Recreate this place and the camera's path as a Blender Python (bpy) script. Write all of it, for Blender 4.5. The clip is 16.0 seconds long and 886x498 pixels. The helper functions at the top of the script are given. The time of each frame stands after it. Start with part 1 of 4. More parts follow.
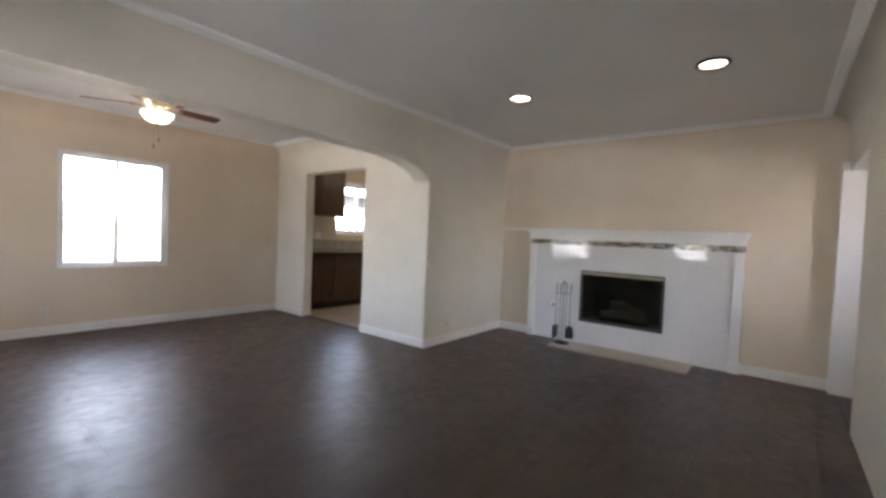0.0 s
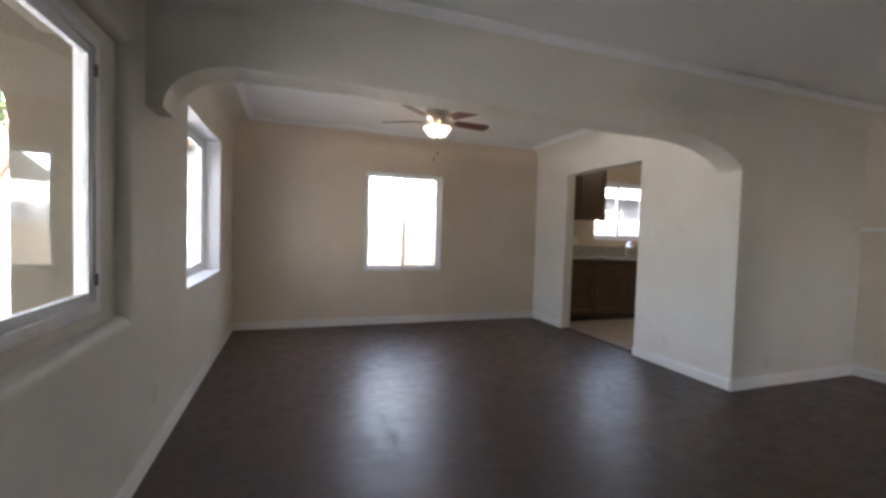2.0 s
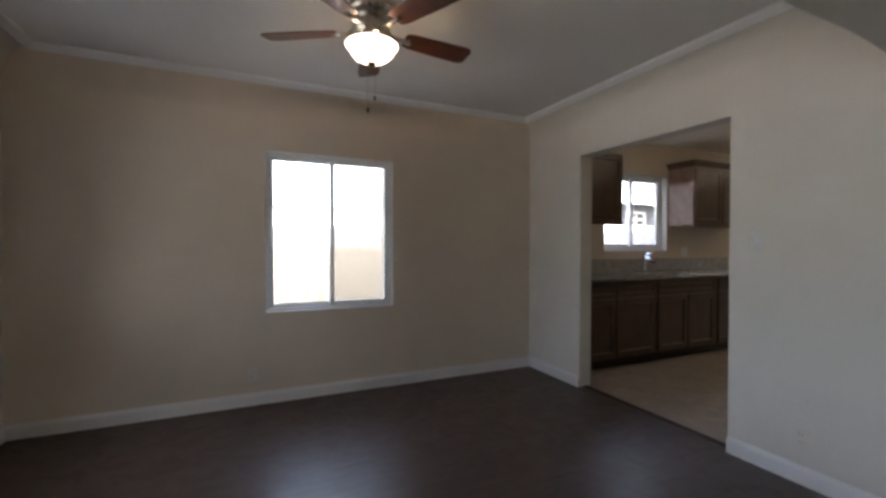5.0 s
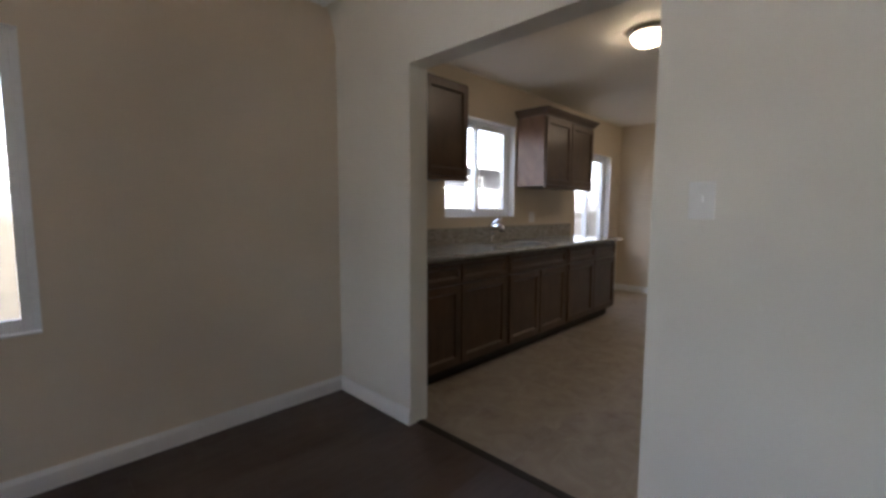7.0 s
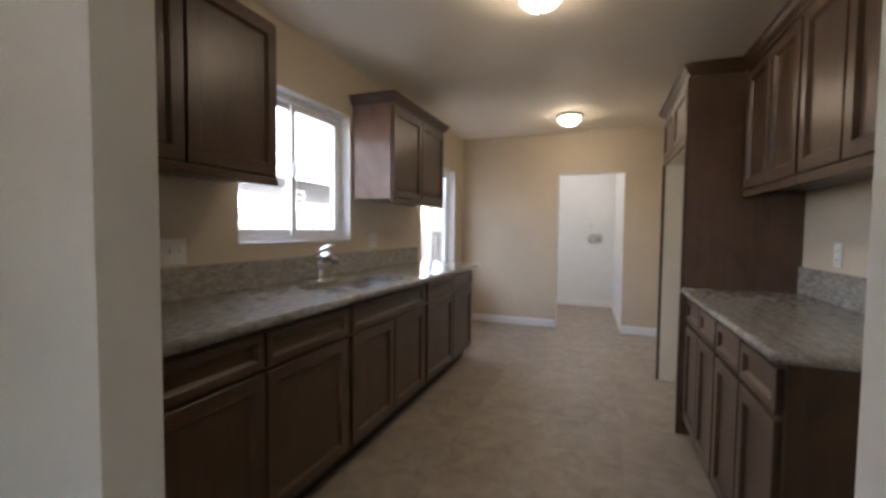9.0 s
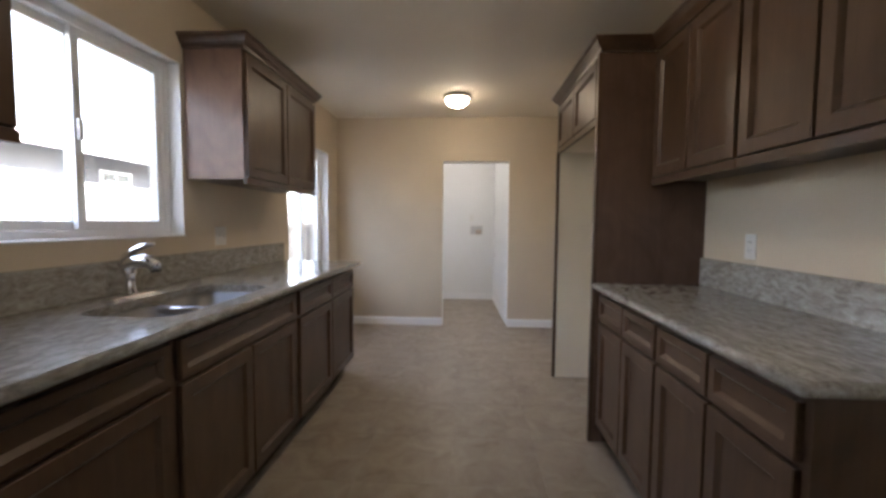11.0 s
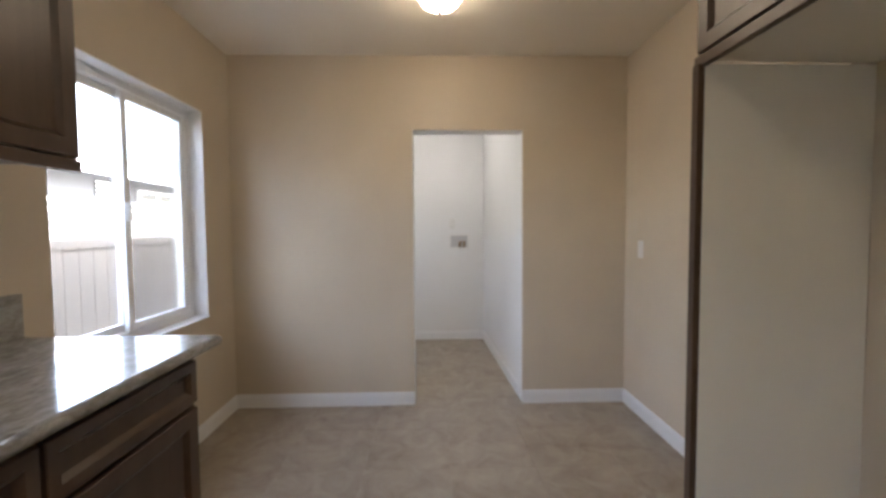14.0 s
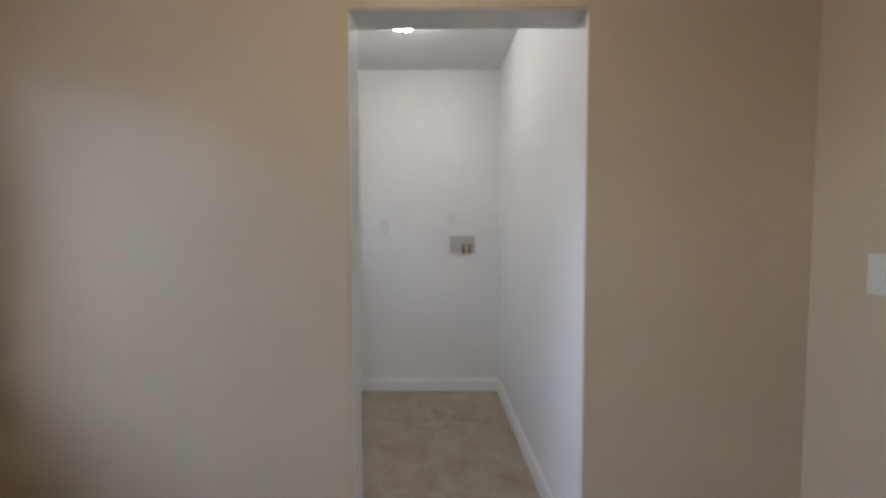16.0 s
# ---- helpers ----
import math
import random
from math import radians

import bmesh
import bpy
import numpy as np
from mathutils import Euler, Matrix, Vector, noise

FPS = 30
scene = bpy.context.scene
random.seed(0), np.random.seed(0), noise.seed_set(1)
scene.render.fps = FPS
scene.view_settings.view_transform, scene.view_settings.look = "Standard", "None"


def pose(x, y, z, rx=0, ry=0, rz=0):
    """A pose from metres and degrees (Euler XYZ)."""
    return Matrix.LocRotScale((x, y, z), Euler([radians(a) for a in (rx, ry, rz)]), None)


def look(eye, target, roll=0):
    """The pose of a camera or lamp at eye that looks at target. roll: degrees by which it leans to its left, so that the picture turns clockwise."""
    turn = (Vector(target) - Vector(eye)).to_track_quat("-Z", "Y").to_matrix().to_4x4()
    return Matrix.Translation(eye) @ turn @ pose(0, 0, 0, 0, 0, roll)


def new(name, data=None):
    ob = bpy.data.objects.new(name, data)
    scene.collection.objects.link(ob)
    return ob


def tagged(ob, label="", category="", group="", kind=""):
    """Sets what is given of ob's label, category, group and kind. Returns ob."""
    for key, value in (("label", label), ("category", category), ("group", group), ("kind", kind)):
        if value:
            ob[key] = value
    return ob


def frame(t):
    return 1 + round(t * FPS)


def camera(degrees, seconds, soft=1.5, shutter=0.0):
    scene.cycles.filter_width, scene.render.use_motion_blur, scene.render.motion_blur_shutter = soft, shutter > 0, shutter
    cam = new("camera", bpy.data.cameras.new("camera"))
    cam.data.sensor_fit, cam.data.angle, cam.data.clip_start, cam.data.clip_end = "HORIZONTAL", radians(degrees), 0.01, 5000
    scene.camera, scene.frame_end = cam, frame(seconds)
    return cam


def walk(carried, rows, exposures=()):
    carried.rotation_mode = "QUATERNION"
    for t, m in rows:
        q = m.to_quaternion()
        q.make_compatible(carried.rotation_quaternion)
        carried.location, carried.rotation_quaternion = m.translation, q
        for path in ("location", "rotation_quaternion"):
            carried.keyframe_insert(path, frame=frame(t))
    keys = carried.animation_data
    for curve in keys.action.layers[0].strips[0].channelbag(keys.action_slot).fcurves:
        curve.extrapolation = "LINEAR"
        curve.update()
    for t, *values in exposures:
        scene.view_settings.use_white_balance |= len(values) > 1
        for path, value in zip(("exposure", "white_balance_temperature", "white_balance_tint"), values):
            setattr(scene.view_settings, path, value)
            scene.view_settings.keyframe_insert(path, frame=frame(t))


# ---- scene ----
cam = camera(93.1, 16.0, soft=3.1)
PATH = [
    (0, (-3.369, -5.901, 1.197), (-1.81, -4.65, 1.139), 2.4),
    (0.5, (-3.41, -5.771, 1.2), (-2.013, -4.341, 1.143), 2.4),
    (1, (-3.453, -5.633, 1.2), (-2.269, -4.021, 1.172), 1.7),
    (1.5, (-3.432, -5.507, 1.175), (-2.504, -3.736, 1.124), 1.2),
    (2, (-3.309, -5.331, 1.199), (-2.642, -3.447, 1.122), 1.7),
    (2.5, (-3.175, -5.129, 1.19), (-2.563, -3.228, 1.085), 1.2),
    (3, (-3.069, -4.827, 1.206), (-2.375, -2.952, 1.16), 0.9),
    (5.5, (-2.371, -3.191, 1.232), (-1.437, -1.423, 1.198), -0.3),
    (6, (-2.108, -2.895, 1.233), (-0.953, -1.265, 1.134), -0.6),
    (6.5, (-1.847, -2.629, 1.22), (-0.47, -1.187, 1.059), -0.9),
    (7, (-1.512, -2.446, 1.222), (-0.089, -1.053, 1.039), 0.2),
    (7.5, (-1.235, -2.196, 1.239), (0.34, -0.973, 1.079), 1.1),
    (8, (-1.008, -1.99, 1.254), (0.69, -0.943, 1.108), 0.4),
    (8.5, (-0.707, -1.794, 1.244), (1.072, -0.884, 1.156), -0.2),
    (9, (-0.531, -1.648, 1.249), (1.337, -0.941, 1.156), 0.6),
    (9.5, (-0.412, -1.492, 1.259), (1.554, -1.143, 1.152), -0.1),
    (12, (0.501, -1.341, 1.233), (2.496, -1.293, 1.108), 0.4),
    (12.5, (0.861, -1.275, 1.261), (2.857, -1.278, 1.136), 0.3),
    (13, (1.226, -1.265, 1.271), (3.223, -1.234, 1.165), 0.4),
    (13.5, (1.598, -1.255, 1.258), (3.594, -1.212, 1.133), 0.3),
    (14, (2.025, -1.238, 1.272), (4.022, -1.292, 1.177), -0.4),
    (14.5, (2.458, -1.292, 1.255), (4.456, -1.339, 1.19), -0.3),
    (15, (2.834, -1.315, 1.242), (4.829, -1.314, 1.104), 0.6),
    (15.5, (3.232, -1.319, 1.254), (5.227, -1.406, 1.145), 0.2),
    (16, (3.626, -1.424, 1.26), (5.623, -1.413, 1.159), -0.1),
]

EXPOSURES = [(0.0, 5.34, 6350, 19), (0.7, 5.18, 6300, 19), (1.5, 4.98, 6250, 19), (3.0, 4.60, 6150, 18), (5.3, 4.06, 6100, 18), (6.3, 3.84, 6100, 18), (7.0, 4.35, 6150, 18), (7.5, 4.60, 6150, 18), (8.5, 4.82, 6200, 18), (9.5, 4.86, 6200, 17), (12.0, 4.83, 6150, 17), (12.5, 4.97, 6150, 17), (13.5, 4.97, 6150, 17), (14.5, 4.66, 6100, 16), (15.5, 4.60, 5950, 16), (16.0, 4.52, 5950, 16)]
walk(cam, [(t, look(eye, target, roll)) for t, eye, target, roll in PATH], EXPOSURES)

# ---- light ----
world = bpy.data.worlds.new("sky_world")
scene.world = world
world.use_nodes = True
wn = world.node_tree
sky = wn.nodes.new("ShaderNodeTexSky")
sky.sky_type = "NISHITA"
sky.sun_disc = False
SUN_EL, SUN_ROT = radians(43), radians(170)
sky.sun_elevation, sky.sun_rotation = SUN_EL, SUN_ROT
sky.dust_density = 3.0
wn.nodes["Background"].inputs["Strength"].default_value = 0.15
haze = wn.nodes.new("ShaderNodeHueSaturation")
haze.inputs["Saturation"].default_value = 0.55
wn.links.new(sky.outputs[0], haze.inputs["Color"])
wn.links.new(haze.outputs[0], wn.nodes["Background"].inputs["Color"])
sun = new("sun", bpy.data.lights.new("sun", "SUN"))
sun.data.energy, sun.data.angle, sun.data.color = 2.6, radians(0.5), (1.0, 0.95, 0.88)
sd = Vector((math.sin(SUN_ROT) * math.cos(SUN_EL), math.cos(SUN_ROT) * math.cos(SUN_EL), math.sin(SUN_EL)))
sun.matrix_world = Matrix.Translation(sd * 30) @ sd.to_track_quat("Z", "Y").to_matrix().to_4x4()


# ---- materials ----
def nodes_of(name):
    m = bpy.data.materials.new(name)
    m.use_nodes = True
    nt = m.node_tree
    return m, nt, nt.nodes["Principled BSDF"]


def add(nt, kind, **inputs):
    n = nt.nodes.new(kind)
    for k, v in inputs.items():
        n.inputs[k].default_value = v
    return n


def coords(nt, scale=(1, 1, 1), rnd=False):
    tc = nt.nodes.new("ShaderNodeTexCoord")
    mp = nt.nodes.new("ShaderNodeMapping")
    mp.inputs["Scale"].default_value = scale
    nt.links.new(tc.outputs["Object"], mp.inputs["Vector"])
    if rnd:
        oi = nt.nodes.new("ShaderNodeObjectInfo")
        mul = nt.nodes.new("ShaderNodeVectorMath")
        mul.operation = "SCALE"
        mul.inputs[0].default_value = (37.0, 53.0, 71.0)
        nt.links.new(oi.outputs["Random"], mul.inputs["Scale"])
        nt.links.new(mul.outputs[0], mp.inputs["Location"])
    return mp.outputs[0]


def world_coords(nt):
    """Places in the room, so that smears run on from piece to piece."""
    off = nt.nodes.new("ShaderNodeVectorMath")
    off.operation = "ADD"
    off.inputs[1].default_value = (0.37, 0.21, 0.53)
    nt.links.new(nt.nodes.new("ShaderNodeNewGeometry").outputs["Position"], off.inputs[0])
    return off.outputs[0]


def ramp(nt, fac, stops):
    r = nt.nodes.new("ShaderNodeValToRGB")
    el = r.color_ramp.elements
    while len(el) < len(stops):
        el.new(0.5)
    for e, (p, c) in zip(el, stops):
        e.position, e.color = p, (*c, 1)
    nt.links.new(fac, r.inputs[0])
    return r.outputs[0]


def bump(nt, bsdf, height, strength, dist=0.01):
    b = add(nt, "ShaderNodeBump", Strength=strength, Distance=dist)
    nt.links.new(height, b.inputs["Height"])
    nt.links.new(b.outputs[0], bsdf.inputs["Normal"])


def paint(name, col, rough=0.6, vary=0.06, texture=0.12, scale=90):
    """Rolled paint: faint orange-peel relief and slow changes of tone."""
    m, nt, b = nodes_of(name)
    v = coords(nt)
    big = add(nt, "ShaderNodeTexNoise", Scale=1.3, Detail=5.0)
    nt.links.new(v, big.inputs["Vector"])
    lo = tuple(c * (1 - vary) for c in col)
    hi = tuple(min(1, c * (1 + vary)) for c in col)
    nt.links.new(ramp(nt, big.outputs["Fac"], [(0.3, lo), (0.7, hi)]), b.inputs["Base Color"])
    fine = add(nt, "ShaderNodeTexNoise", Scale=scale, Detail=3.0)
    nt.links.new(v, fine.inputs["Vector"])
    b.inputs["Roughness"].default_value = rough
    bump(nt, b, fine.outputs["Fac"], texture, 0.004)
    return m


def wood(name, dark, light, rough, axis="z", scale=1.0):
    m, nt, b = nodes_of(name)
    st = {"z": (14, 14, 0.8), "x": (0.8, 14, 14)}[axis]
    v = coords(nt, tuple(q * scale for q in st), rnd=True)
    n1 = add(nt, "ShaderNodeTexNoise", Scale=2.2, Detail=7.0, Roughness=0.65, Distortion=0.6)
    nt.links.new(v, n1.inputs["Vector"])
    n2 = add(nt, "ShaderNodeTexNoise", Scale=3.4, Detail=5.0, Roughness=0.6, Distortion=0.9)
    nt.links.new(coords(nt, (1.6, 1.6, 1.0), rnd=True), n2.inputs["Vector"])
    mid = tuple((a + c) / 2 for a, c in zip(dark, light))
    c1 = ramp(nt, n1.outputs["Fac"], [(0.3, dark), (0.52, mid), (0.72, light)])
    c2 = ramp(nt, n2.outputs["Fac"], [(0.28, (0.66, 0.62, 0.58)), (0.5, (0.92, 0.90, 0.88)), (0.74, (1.18, 1.16, 1.12))])
    mix = nt.nodes.new("ShaderNodeMixRGB")
    mix.blend_type, mix.inputs[0].default_value = "MULTIPLY", 1.0
    nt.links.new(c1, mix.inputs[1])
    nt.links.new(c2, mix.inputs[2])
    nt.links.new(mix.outputs[0], b.inputs["Base Color"])
    b.inputs["Roughness"].default_value = rough
    b.inputs["Specular IOR Level"].default_value = 0.42
    bump(nt, b, n1.outputs["Fac"], 0.04, 0.002)
    return m


def plain(name, col, rough=0.4, metal=0.0, emit=0.0, spec=0.5):
    m, nt, b = nodes_of(name)
    b.inputs["Base Color"].default_value = (*col, 1)
    b.inputs["Roughness"].default_value = rough
    b.inputs["Metallic"].default_value = metal
    b.inputs["Specular IOR Level"].default_value = spec
    if emit:
        b.inputs["Emission Color"].default_value = (*col, 1)
        b.inputs["Emission Strength"].default_value = emit
    elif metal < 0.5:
        n = add(nt, "ShaderNodeTexNoise", Scale=35.0, Detail=4.0)
        nt.links.new(coords(nt), n.inputs["Vector"])
        nt.links.new(ramp(nt, n.outputs["Fac"], [(0.3, tuple(c * 0.94 for c in col)), (0.7, col)]), b.inputs["Base Color"])
    return m


def brushed(name, col, rough):
    m, nt, b = nodes_of(name)
    b.inputs["Base Color"].default_value = (*col, 1)
    b.inputs["Metallic"].default_value = 1.0
    n = add(nt, "ShaderNodeTexNoise", Scale=6.0, Detail=5.0)
    nt.links.new(coords(nt, (2, 40, 40)), n.inputs["Vector"])
    nt.links.new(ramp(nt, n.outputs["Fac"], [(0.3, (rough * 0.7,) * 3), (0.7, (rough * 1.3,) * 3)]), b.inputs["Roughness"])
    return m


def granite(name):
    m, nt, b = nodes_of(name)
    v = coords(nt)
    warp = add(nt, "ShaderNodeTexNoise", Scale=7.0, Detail=4.0, Distortion=1.2)
    nt.links.new(v, warp.inputs["Vector"])
    vm = nt.nodes.new("ShaderNodeVectorMath")
    vm.operation = "MULTIPLY_ADD"
    vm.inputs[1].default_value = (0.08, 0.08, 0.08)
    nt.links.new(warp.outputs["Color"], vm.inputs[0])
    nt.links.new(v, vm.inputs[2])
    st = nt.nodes.new("ShaderNodeMapping")
    st.inputs["Scale"].default_value = (0.5, 1.3, 1.6)
    nt.links.new(vm.outputs[0], st.inputs["Vector"])
    n = add(nt, "ShaderNodeTexNoise", Scale=34.0, Detail=8.0, Roughness=0.62)
    nt.links.new(st.outputs[0], n.inputs["Vector"])
    c1 = ramp(nt, n.outputs["Fac"], [(0.30, (0.19, 0.175, 0.155)), (0.44, (0.285, 0.265, 0.235)), (0.54, (0.35, 0.335, 0.30)), (0.70, (0.45, 0.44, 0.405))])
    nt.links.new(c1, b.inputs["Base Color"])
    haze = add(nt, "ShaderNodeTexNoise", Scale=5.0, Detail=4.0, Distortion=0.6)
    nt.links.new(v, haze.inputs["Vector"])
    nt.links.new(ramp(nt, haze.outputs["Fac"], [(0.35, (0.08,) * 3), (0.7, (0.20,) * 3)]), b.inputs["Roughness"])
    return m


def tile_stone(name):
    """Honed beige stone-look floor tile with clouding."""
    m, nt, b = nodes_of(name)
    v = coords(nt, rnd=True)
    n = add(nt, "ShaderNodeTexNoise", Scale=6.0, Detail=9.0, Roughness=0.62, Distortion=0.8)
    nt.links.new(v, n.inputs["Vector"])
    c = ramp(nt, n.outputs["Fac"], [(0.22, (0.225, 0.178, 0.132)), (0.42, (0.315, 0.262, 0.202)), (0.6, (0.375, 0.32, 0.255)), (0.8, (0.44, 0.38, 0.31))])
    nt.links.new(c, b.inputs["Base Color"])
    f = add(nt, "ShaderNodeTexNoise", Scale=30.0, Detail=4.0)
    nt.links.new(v, f.inputs["Vector"])
    nt.links.new(ramp(nt, f.outputs["Fac"], [(0.3, (0.32,) * 3), (0.7, (0.5,) * 3)]), b.inputs["Roughness"])
    bump(nt, b, f.outputs["Fac"], 0.1, 0.003)
    return m


def floor_wood(name):
    """Dark espresso laminate with a satin, slightly wavy finish."""
    m, nt, b = nodes_of(name)
    v = coords(nt, (1.2, 18, 18), rnd=True)
    n = add(nt, "ShaderNodeTexNoise", Scale=2.0, Detail=8.0, Roughness=0.6, Distortion=0.5)
    nt.links.new(v, n.inputs["Vector"])
    nt.links.new(ramp(nt, n.outputs["Fac"], [(0.3, (0.053, 0.034, 0.026)), (0.55, (0.070, 0.046, 0.036)), (0.8, (0.090, 0.061, 0.049))]), b.inputs["Base Color"])
    w = add(nt, "ShaderNodeTexNoise", Scale=4.6, Detail=6.0, Roughness=0.62, Distortion=2.2)
    nt.links.new(world_coords(nt), w.inputs["Vector"])
    nt.links.new(ramp(nt, w.outputs["Fac"], [(0.36, (0.33,) * 3), (0.5, (0.40,) * 3), (0.64, (0.48,) * 3)]), b.inputs["Roughness"])
    b.inputs["Specular IOR Level"].default_value = 0.5
    bump(nt, b, w.outputs["Fac"], 0.05, 0.01)
    return m


def glass_mat(name, tint=(0.96, 0.98, 0.97), gloss=0.96):
    m = bpy.data.materials.new(name)
    m.use_nodes = True
    nt = m.node_tree
    nt.nodes.remove(nt.nodes["Principled BSDF"])
    tr = add(nt, "ShaderNodeBsdfTransparent", Color=(*tint, 1))
    gl = add(nt, "ShaderNodeBsdfGlossy", Roughness=0.01)
    lw = add(nt, "ShaderNodeLayerWeight", Blend=0.5)
    pw = nt.nodes.new("ShaderNodeMath")
    pw.operation = "POWER"
    pw.inputs[1].default_value = 5.0
    nt.links.new(lw.outputs["Facing"], pw.inputs[0])
    fr = nt.nodes.new("ShaderNodeMath")
    fr.operation = "MULTIPLY_ADD"
    fr.inputs[1].default_value, fr.inputs[2].default_value = gloss, gloss * 0.04
    nt.links.new(pw.outputs[0], fr.inputs[0])
    mx = nt.nodes.new("ShaderNodeMixShader")
    nt.links.new(fr.outputs[0], mx.inputs[0])
    nt.links.new(tr.outputs[0], mx.inputs[1])
    nt.links.new(gl.outputs[0], mx.inputs[2])
    nt.links.new(mx.outputs[0], nt.nodes["Material Output"].inputs["Surface"])
    return m


def screen_mat(name):
    m = bpy.data.materials.new(name)
    m.use_nodes = True
    nt = m.node_tree
    b = nt.nodes["Principled BSDF"]
    b.inputs["Base Color"].default_value = (0.12, 0.12, 0.125, 1)
    b.inputs["Roughness"].default_value = 0.8
    tr = nt.nodes.new("ShaderNodeBsdfTransparent")
    mx = nt.nodes.new("ShaderNodeMixShader")
    mx.inputs[0].default_value = 0.45
    nt.links.new(tr.outputs[0], mx.inputs[1])
    nt.links.new(b.outputs[0], mx.inputs[2])
    nt.links.new(mx.outputs[0], nt.nodes["Material Output"].inputs["Surface"])
    return m


M_WALL = paint("beige_wall_paint", (0.715, 0.62, 0.50), 0.55)
M_WALL2 = paint("pale_greige_wall_paint", (0.70, 0.668, 0.592), 0.55)
M_KWALL = paint("warm_beige_kitchen_paint", (0.60, 0.51, 0.385), 0.5)
M_WHITEWALL = paint("white_wall_paint", (0.78, 0.78, 0.77), 0.5, 0.03)
M_CEIL = paint("white_ceiling_paint", (0.74, 0.73, 0.71), 0.7, 0.03, 0.2, 60)
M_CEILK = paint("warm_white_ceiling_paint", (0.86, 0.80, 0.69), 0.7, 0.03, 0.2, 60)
M_TRIM = paint("white_trim_enamel", (0.80, 0.80, 0.80), 0.3, 0.02, 0.04, 40)
M_BASE = paint("off_white_baseboard_paint", (0.77, 0.76, 0.735), 0.4, 0.03, 0.04, 40)
M_VINYL = plain("white_vinyl", (0.86, 0.87, 0.88), 0.3)
M_CREAM = paint("cream_panel_paint", (0.80, 0.75, 0.635), 0.5, 0.04)
M_CAB = wood("dark_stained_maple", (0.068, 0.037, 0.020), (0.098, 0.056, 0.032), 0.36)
M_CABH = wood("dark_stained_maple_rail", (0.068, 0.037, 0.020), (0.098, 0.056, 0.032), 0.36, "x")
M_CABSIDE = wood("stained_maple_veneer", (0.105, 0.062, 0.042), (0.135, 0.082, 0.056), 0.42)
# Window light on the cabinet's end panel is put into this paler colour.
M_ENDPANEL = wood("windowlit_maple_veneer", (0.20, 0.125, 0.092), (0.25, 0.16, 0.12), 0.36)
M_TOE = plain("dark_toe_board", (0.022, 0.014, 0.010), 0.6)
M_GRAN = granite("speckled_granite")
M_TILE = tile_stone("beige_stone_tile")
M_GROUT = paint("tan_grout", (0.33, 0.28, 0.215), 0.9)
M_PLANK = floor_wood("espresso_laminate")
M_UNDER = plain("dark_plank_joint", (0.022, 0.015, 0.012), 0.6)
M_GLASS = glass_mat("window_glass")
M_SMOKED = glass_mat("smoked_fire_glass_door", (0.62, 0.62, 0.58), 0.6)
M_FILM = glass_mat("clear_plastic_film", (0.95, 0.95, 0.95), 0.9)
M_SCREEN = screen_mat("insect_screen_mesh")
M_STEEL = brushed("brushed_steel", (0.27, 0.27, 0.28), 0.5)
M_CHROME = plain("chrome", (0.80, 0.80, 0.82), 0.08, 1.0)
M_NICKEL = brushed("brushed_nickel", (0.52, 0.48, 0.42), 0.3)
M_BRONZE = plain("dark_bronze", (0.075, 0.052, 0.026), 0.45, 0.4)
M_BLADE = wood("cherry_fan_blade", (0.060, 0.018, 0.010), (0.15, 0.05, 0.028), 0.35, "x")
M_BOWL = plain("frosted_lit_glass_warm", (1.0, 0.80, 0.52), 0.4, 0.0, 0.35)
M_DOME = plain("frosted_lit_glass", (1.0, 0.82, 0.55), 0.4, 0.0, 1.42)
M_DOMEB = plain("frosted_lit_glass_bright", (1.0, 0.92, 0.78), 0.4, 0.0, 1.9)
M_CANLIT = plain("lit_can_lamp", (1.0, 0.88, 0.68), 0.4, 0.0, 0.6)
M_WHITETILE = plain("white_glazed_tile", (0.76, 0.77, 0.78), 0.03)
glz = add(M_WHITETILE.node_tree, "ShaderNodeTexNoise", Scale=9.0, Detail=2.0)
M_WHITETILE.node_tree.links.new(coords(M_WHITETILE.node_tree), glz.inputs["Vector"])
bump(M_WHITETILE.node_tree, M_WHITETILE.node_tree.nodes["Principled BSDF"], glz.outputs["Fac"], 0.012, 0.02)
M_BLACK = plain("black_firebox_steel", (0.026, 0.027, 0.024), 0.4)
M_FIREGLASS = plain("smoked_fire_glass", (0.015, 0.016, 0.015), 0.05)
M_LOG = plain("grey_ceramic_log", (0.27, 0.25, 0.22), 0.9)
M_BRASS = plain("aged_brass_trim", (0.30, 0.25, 0.19), 0.4, 1.0)
M_TOOL = plain("bright_tool_steel", (0.34, 0.34, 0.35), 0.3, 1.0)
M_PLATE = plain("white_plastic_plate", (0.76, 0.75, 0.72), 0.3)
M_PLATEP = plain("greige_painted_plate", (0.73, 0.685, 0.60), 0.4)
M_SLOT = plain("dark_slot", (0.04, 0.04, 0.04), 0.6)
M_RED = plain("brass_valve", (0.35, 0.22, 0.12), 0.4, 0.7)
M_HEARTH = paint("tan_hearth_tile_glaze", (0.40, 0.34, 0.26), 0.35, 0.1)
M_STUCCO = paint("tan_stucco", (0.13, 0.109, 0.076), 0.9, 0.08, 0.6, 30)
# Fence tan in two tones: darkened for house shade, lightened for sunlight.
M_FENCE = paint("shaded_tan_vinyl_fence", (0.175, 0.158, 0.145), 0.6, 0.05)
M_TANSUNLIT = paint("sunlit_tan_fence_panel", (0.62, 0.54, 0.41), 0.7, 0.06)
M_LATTICE = plain("white_lattice", (0.72, 0.72, 0.71), 0.5)
M_GREYWALL = paint("grey_house_siding", (0.085, 0.085, 0.09), 0.8)
